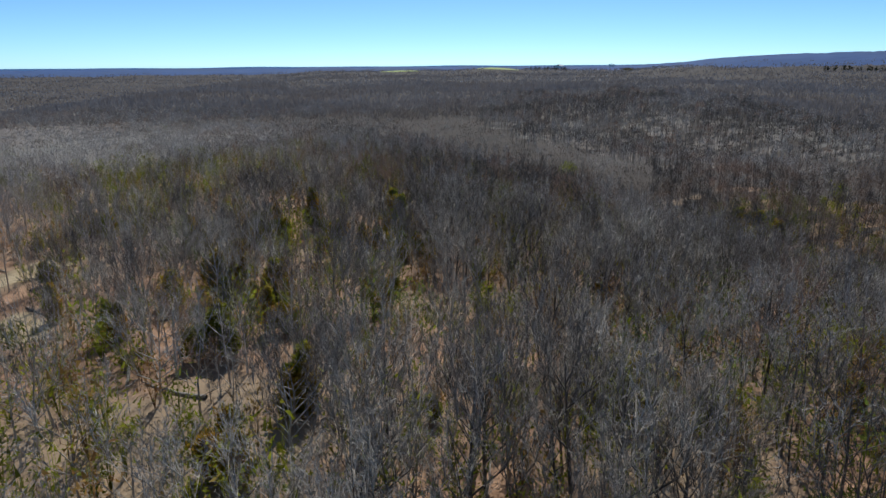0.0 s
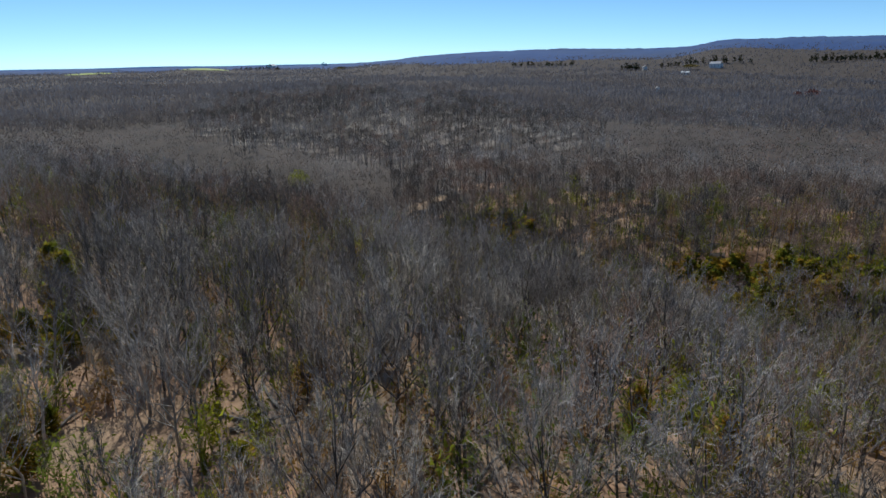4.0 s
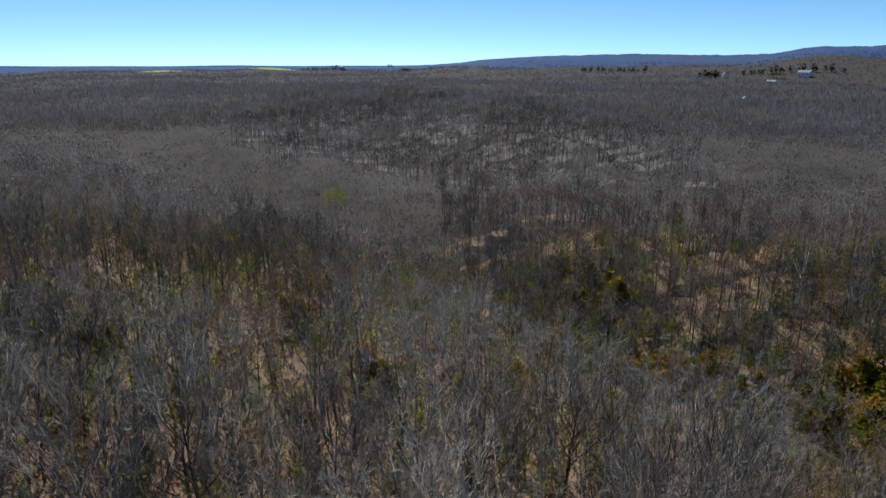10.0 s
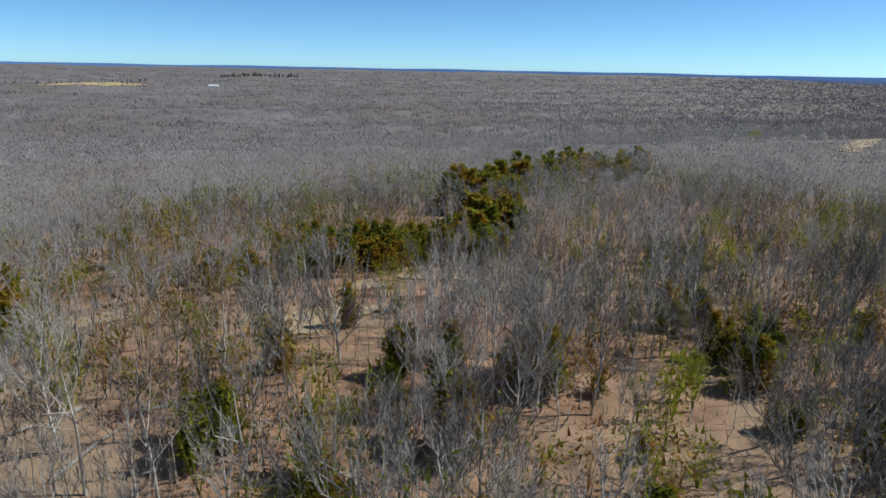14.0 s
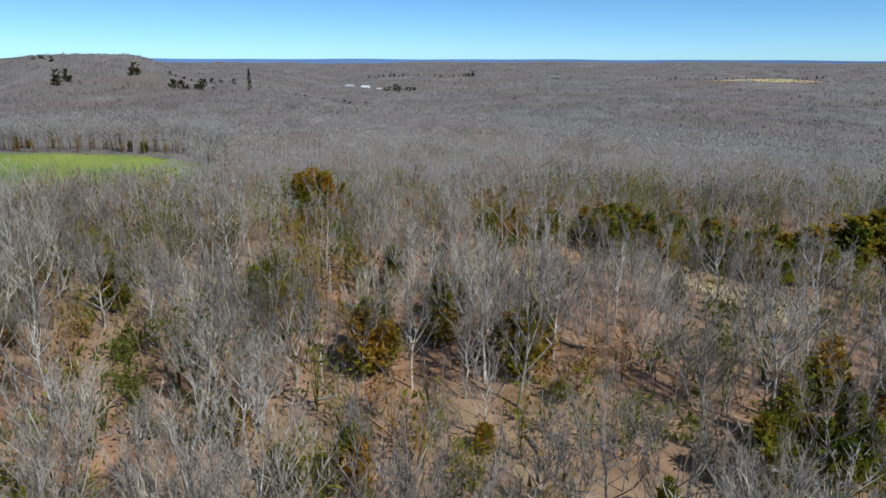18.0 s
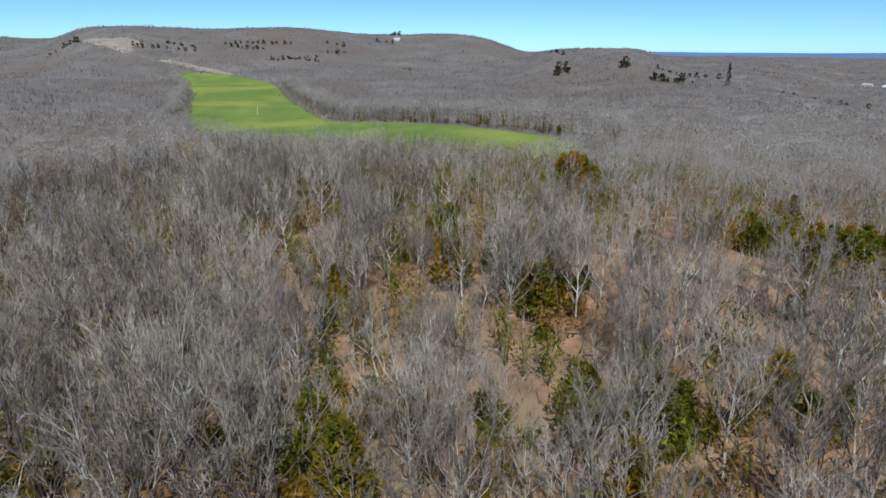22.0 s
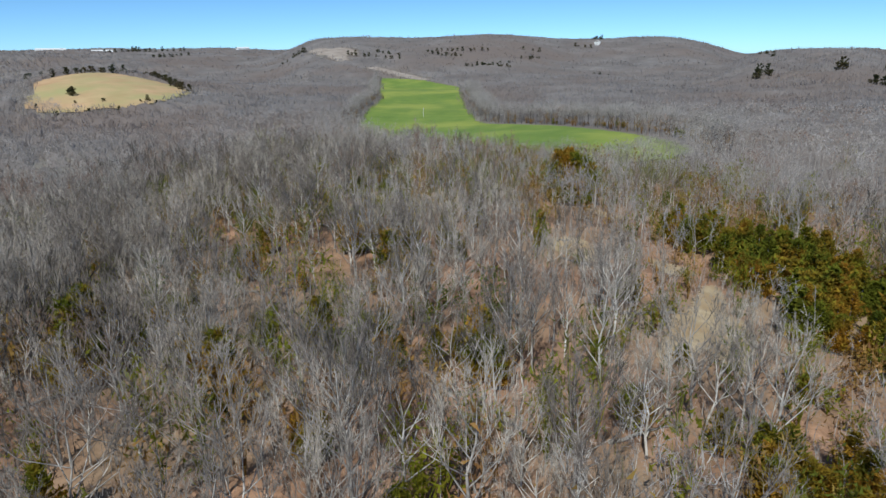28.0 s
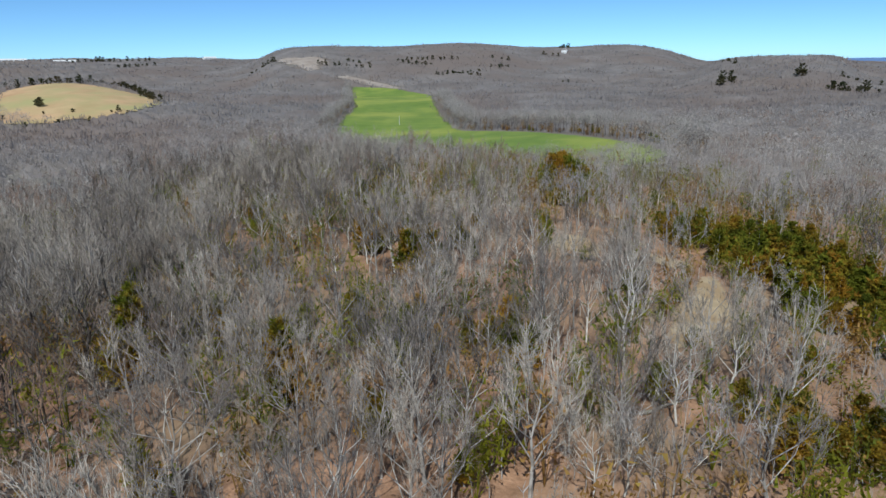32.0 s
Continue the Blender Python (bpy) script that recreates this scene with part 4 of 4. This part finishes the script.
for cx, cy, hx, hy, turn, many, grown in FAR_STANDS:
    x, y = in_oval(cx, cy, hx, hy, turn, many)
    planted(whole_cedars, x, y, rng.uniform(0.6, 1.25, len(x)) * grown, M_CEDAR, "cedar_stand", "dense stand of dark green cedars in a bare wood", "conifers")

# rows and clumps of evergreens far away: ends, how many, how large
ROWS = [((-101, 1575), (-60, 1580), 7, 1.5), ((600, 1990), (1150, 2060), 26, 1.3), ((-420, 1050), (-330, 1075), 8, 1.2), ((-235, 1060), (-120, 1040), 7, 1.1),
        ((1597, 2276), (1850, 2132), 30, 1.6), ((73, 2254), (110, 2260), 5, 2.0), ((-240, 2230), (73, 2254), 20, 1.3), ((-125, 1519), (-100, 1522), 5, 1.7), ((532, -1678), (377, -1699), 22, 1.4), ((205, -1500), (170, -1500), 10, 2.0),
        ((130, -1560), (-60, -1553), 20, 1.5), ((-180, -1620), (-330, -1712), 24, 1.7), ((-490, 871), (-478, 876), 3, 1.8), ((-445, 978), (-430, 980), 3, 1.7), ((-362, 915), (-330, 930), 8, 1.6), ((-1150, 735), (-1080, 760), 9, 1.2), ((-1000, 745), (-930, 770), 10, 1.1),
        ((-1230, 650), (-1180, 670), 6, 1.3), ((-960, 5), (-965, 165), 26, 1.2), ((-930, 160), (-760, 168), 22, 1.2), ((-700, 20), (-690, 75), 3, 0.7), ((-640, 30), (-635, 130), 5, 0.7), ((-1420, 500), (-1380, 545), 7, 1.3), ((-1180, 1150), (-1150, 1165), 4, 1.4), ((-1320, 1330), (-1300, 1345), 6, 1.6), ((1600, -2050), (1900, -2150), 20, 1.4),
        ((-1245, 580), (-1150, 660), 14, 1.1), ((-1180, 735), (-1110, 840), 12, 1.2), ((-995, 712), (-960, 790), 12, 1.0), ((-990, 850), (-1000, 890), 6, 1.1), ((-1100, 930), (-1090, 960), 4, 1.1),
        ((-490, 858), (-484, 866), 3, 1.5), ((-365, 905), (-318, 928), 9, 1.0), ((-680, 110), (-655, 118), 5, 0.7), ((-742, 44), (-738, 50), 3, 1.2),
        ((-1905, 300), (-1890, 380), 10, 1.6), ((-2200, 200), (-2180, 420), 16, 1.8), ((-620, 1086), (-670, 1140), 8, 1.1), ((-800, 853), (-790, 880), 4, 0.9)]
for (ax, ay), (ex, ey), many, grown in ROWS:
    f = np.linspace(0, 1, many) + rng.uniform(-0.4, 0.4, many) / many
    x, y = ax + (ex - ax) * f + rng.normal(0, 3, many), ay + (ey - ay) * f + rng.normal(0, 3, many)
    planted(far_cedars, x, y, rng.uniform(0.8, 1.4, many) * grown, M_PINE, "evergreen_row", "distant row of dark evergreens between woods and fields", "conifers")

# trees along the crop's edge, their stems open to the field
EDGE = [(-84, 232), (-92, 258), (-127, 279), (-178, 295), (-255, 313), (-330, 311), (-365, 324), (-480, 391), (-600, 463), (-720, 536)]
EDGE_WEST = [(-417, 236), (-515, 290), (-661, 375), (-830, 451), (-985, 532)]
ex2, ey2 = [], []
for (ax, ay), (bx3, by3) in zip(EDGE, EDGE[1:]):
    n = int(math.hypot(bx3 - ax, by3 - ay) / 1.7)
    f = (np.arange(n) + rng.uniform(0, 1, n)) / n
    out = rng.uniform(1, 17, n)
    ex2.append(ax + (bx3 - ax) * f + out * 0.3)
    ey2.append(ay + (by3 - ay) * f + out)
ex2, ey2 = np.concatenate(ex2), np.concatenate(ey2)
for (ax, ay), (bx3, by3) in zip(EDGE_WEST, EDGE_WEST[1:]):
    n = int(math.hypot(bx3 - ax, by3 - ay) / 3.0)
    f = (np.arange(n) + rng.uniform(0, 1, n)) / n
    out = rng.uniform(1, 10, n)
    ex2 = np.append(ex2, ax + (bx3 - ax) * f - out * 0.4)
    ey2 = np.append(ey2, ay + (by3 - ay) * f - out)
size, which, spin = rng.uniform(1.05, 1.5, len(ex2)), rng.integers(0, len(mid), len(ex2)), rng.uniform(0, 2 * math.pi, len(ex2))
# shade at the foot of the trees is put into the stem colour
planted([t for t, _ in mid], ex2, ey2, size, M_SHADE_STEMS, "edge_stems", "stems of bare trees along the edge of a green field", pick=which, turn=spin)
planted(outer, ex2, ey2, size, WOODS[0], "edge_twigs", "grey twigs of bare trees along the edge of a green field")

px2 = np.linspace(-960, -645, 150) + rng.normal(0, 3, 150)
py2 = 82 - 80 * np.sqrt(np.clip(1 - ((px2 + 800) / 172) ** 2, 0, 1)) - rng.uniform(-4, 14, 150)
planted(outer, px2, py2, rng.uniform(0.7, 1.2, 150), WOODS[0], "pasture_edge", "bare grey trees along the foot of a dry pasture")
planted(shrubs, ex2[::2] + 1, ey2[::2] - 1, rng.uniform(0.9, 1.5, len(ex2[::2])), M_RUSSET, "edge_brush", "russet brush under the trees along a green field", "shrubs")
for k, g in enumerate(FAR_FIELDS):
    draped("far_field_%d" % (k + 1), g, (M_MEADOW, M_MEADOW, M_PASTURE)[k], 10, 0.6, ("pale green meadow strip far off", "pale green meadow strip far off", "tan field strip far off")[k], "field")
draped("track", TRACK, M_STRAW, 3, 0.4, "pale grassy track cut through the wood", "track")
draped("quarry", QUARRY, M_EARTH, 6, 0.6, "bare pale earth bank of a small quarry", "quarry")
draped("quarry_road", QUARRY_ROAD, M_EARTH, 5, 0.6, "pale dirt road at the head of the field", "road")


# ---- single trees in leaf or bud ----
def leafy_tree(name, x, y, tall, wide, mat, label, leaves=700):
    seed = int(abs(x) + abs(y))
    knots, girth, a, mid_l, end, width, p, e, middle, radii = tree_limbs(seed, tall, wide, 8, 5, 0.25)
    tree = tagged(new(name), label, "tree")
    tree.matrix_basis = pose(x, y, float(land(x, y)))
    stems = joined([tubes(knots[:-1], knots[1:], girth[:-1], girth[1:], 6), tubes(a, mid_l, width, width * 0.6, 4), spikes(mid_l, end, width * 0.6), spikes(p, e, 0.03)])
    new("trunk", mesh_of("trunk", *stems, M_BARK)).parent = tree
    new("crown", mesh_of("crown", *crown_twigs(seed, middle, radii, leaves, 0.45 * wide / 7, 0.11 * wide / 7), mat)).parent = tree


leafy_tree("budding_tree", 100, -148, 15, 11, M_YELLOW, "yellow-green budding tree on the valley floor")
leafy_tree("budding_tree", 292, 95, 12, 8, M_YELLOW, "yellow-green budding tree above bare woods")
leafy_tree("budding_tree", 1051, -1635, 16, 34, M_GOLD, "golden budding tree at the edge of far fields", 900)
leafy_tree("budding_tree", 60, -1480, 13, 40, M_GOLD, "golden budding trees beside a far farmhouse", 900)
leafy_tree("red_budding_tree", -120, -654, 11, 16, M_RED, "red budding maple among bare trees", 900)
leafy_tree("red_budding_tree", -108, -650, 9, 11, M_RED, "red budding maple among bare trees", 700)


def tall_conifer(x, y, tall, wide):
    tr, cr = cedar(240, tall, wide, 320)
    tree = tagged(new("tall_conifer"), "very tall dark conifer standing over the woods", "conifer")
    tree.matrix_basis = pose(x, y, float(land(x, y)))
    new("trunk", mesh_of("trunk", *tr, M_BARK)).parent = tree
    new("crown", mesh_of("crown", *cr, M_PINE)).parent = tree


tall_conifer(-256, 902, 35, 9)


# ---- farm buildings ----
def box_mesh(name, x0, x1, y0, y1, z0, z1, mat):
    bm = bmesh.new()
    bmesh.ops.create_cube(bm, size=1)
    for v in bm.verts:
        v.co = ((x0 + x1) / 2 + v.co.x * (x1 - x0), (y0 + y1) / 2 + v.co.y * (y1 - y0), (z0 + z1) / 2 + v.co.z * (z1 - z0))
    bmesh.ops.bevel(bm, geom=bm.edges[:], offset=0.03, segments=1, affect="EDGES")
    me = bpy.data.meshes.new(name)
    bm.to_mesh(me)
    bm.free()
    me.materials.append(mat)
    return me


def gable(name, w, d, low, high, over, thick, mat):
    """Two roof slopes with thickness, over a house w wide and d deep."""
    rows = []
    for y in (-d / 2 - over, d / 2 + over):
        rows += [(-w / 2 - over, y, low - over * 0.6), (0, y, high), (w / 2 + over, y, low - over * 0.6), (w / 2 + over, y, low - over * 0.6 + thick), (0, y, high + thick), (-w / 2 - over, y, low - over * 0.6 + thick)]
    faces = [(0, 1, 4, 5), (1, 2, 3, 4), (6, 11, 10, 7), (7, 10, 9, 8), (0, 6, 7, 1), (1, 7, 8, 2), (5, 4, 10, 11), (4, 3, 9, 10), (0, 5, 11, 6), (2, 8, 9, 3)]
    me = bpy.data.meshes.new(name)
    me.from_pydata(rows, [], faces)
    me.materials.append(mat)
    return me


def building(name, x, y, face, w, d, high, label, roof=None, windows=3, wall=None):
    house = tagged(new(name), label, "building")
    house.matrix_basis = pose(x, y, float(land(x, y)) + 0.3, 0, 0, face)

    def piece(part_name, me, under):
        ob = new(part_name, me)
        ob.parent = under
        return ob

    piece("wall", box_mesh("wall", -w / 2, w / 2, -d / 2, d / 2, -2, high, wall or M_WHITE), house)
    piece("roof", gable("roof", w, d, high, high + w * 0.3, 0.5, 0.2, roof or M_ROOF), house)
    for side in (-1, 1):
        for k in range(windows):
            yy = (k + 0.5 - windows / 2) * d / windows
            frame_ob = piece("window", box_mesh("window", side * w / 2 - 0.06, side * w / 2 + 0.06, yy - 0.6, yy + 0.6, high * 0.35, high * 0.75, M_ROOF), house)
            piece("pane", box_mesh("pane", side * w / 2 - 0.09, side * w / 2 + 0.09, yy - 0.5, yy + 0.5, high * 0.39, high * 0.71, M_PANE), frame_ob)
    piece("door", box_mesh("door", -0.55, 0.55, -d / 2 - 0.06, -d / 2 + 0.06, 0, 2.1, M_PANE), house)


building("farmhouse", -235, 1729, 80, 12, 20, 7, "white two-storey farmhouse on the far plain")
building("barn", -190, 1700, 60, 14, 24, 6, "white barn with a pale roof on the far plain", M_WHITE)
building("farmhouse", -147, 1579, 95, 9, 13, 5, "small white farmhouse among far trees")
building("barn", 1161, 1721, 40, 12, 30, 5, "long white shed in far woods", M_WHITE)
building("barn", 2084, -3050, 30, 26, 60, 15, "large white barn on the horizon", M_WHITE)
building("barn", 2167, -2711, 20, 24, 70, 12, "long white barn on the horizon", M_WHITE)
building("farmhouse", 11, -1500, 70, 14, 24, 8, "pale blue-roofed farmhouse among far trees")
building("farmhouse", 165, -1545, 20, 9, 12, 7, "small white farmhouse under dark conifers")
building("shed", 52, -1276, 85, 7, 16, 4, "low white shed in far woods", M_WHITE, 2)
building("shed", 35, -762, 15, 4, 5, 5, "small white hut in the woods", M_WHITE, 1)
building("farmhouse", -1206, 1244, 40, 14, 22, 8, "white house near the top of a wooded hill", M_WHITE)
building("barn", -1190, 1228, 40, 9, 14, 5, "white outbuilding below a hilltop house", M_WHITE, 2)
building("barn", -2253, 63, 5, 12, 80, 5, "long pale roof on the far western ridge", M_WHITE)
building("barn", -2260, 200, 5, 12, 60, 5, "long pale roof on the far western ridge", M_WHITE)
building("barn", -2310, 642, 15, 14, 45, 7, "white barn on the far western ridge", M_WHITE)


# ---- small things ----
def white_pole(x, y, tall):
    pole = tagged(new("white_pole"), "thin white pole standing in the green crop", "pole")
    pole.matrix_basis = pose(x, y, float(land(x, y)))
    bar = tubes(np.array([[0.0, 0, -0.3]]), np.array([[0.35, 0, tall]]), np.array([0.22]), np.array([0.16]), 8)
    new("shaft", mesh_of("shaft", *bar, M_WHITE)).parent = pole
    new("cap", mesh_of("cap", *tubes(np.array([[0.35, 0, tall]]), np.array([[0.35, 0, tall + 0.2]]), np.array([0.26]), np.array([0.05]), 8), M_ROOF)).parent = pole


white_pole(-430, 308, 8)


def fallen_log(seed, long, thick):
    r = np.random.default_rng(seed)
    k = np.linspace(0, 1, 6)
    line = np.stack([k * long, 0.25 * np.sin(k * 4 + seed), thick * (1 - 0.5 * k) * 0.8 + 0.05 * r.normal(0, 1, 6)], 1)
    g = thick * (1.1 - 0.8 * k)
    n = 7
    f = r.uniform(0.35, 1, n)
    p = np.stack([np.interp(f, k, line[:, c]) for c in range(3)], 1)
    e = p + np.stack([r.uniform(0.4, 1.6, n), r.normal(0, 0.9, n), r.uniform(0.1, 1.1, n)], 1)
    return tubes(line[:-1], line[1:], g[:-1], g[1:], 7), spikes(p, e, 0.05)


LOGS = [tuple(mesh_of(nm, *geo_, M_LOG) for nm, geo_ in zip(("trunk", "branches"), fallen_log(400 + k, ln, th))) for k, (ln, th) in enumerate([(7, 0.2), (5, 0.15), (9, 0.24), (4, 0.13)])]
log_first = {}
placed = 0
while placed < 70:
    x, y = float(rng.uniform(-75, 85)), float(rng.uniform(-30, 105))
    if look_distance(np.array([x]), np.array([y]))[0] > 40:
        continue
    which = int(rng.integers(0, 4))
    m = pose(x, y, float(land(x, y)) + 0.1, 0, 0, float(rng.uniform(0, 360)))
    if which in log_first:
        copy_thing(log_first[which], m)
    else:
        log_ob = tagged(new("fallen_log"), "weathered grey fallen log with broken branches on leaves", "log", "fallen logs on the woodland floor")
        for nm, me in zip(("trunk", "branches"), LOGS[which]):
            new(nm, me).parent = log_ob
        log_ob.matrix_basis = m
        log_first[which] = log_ob
    placed += 1
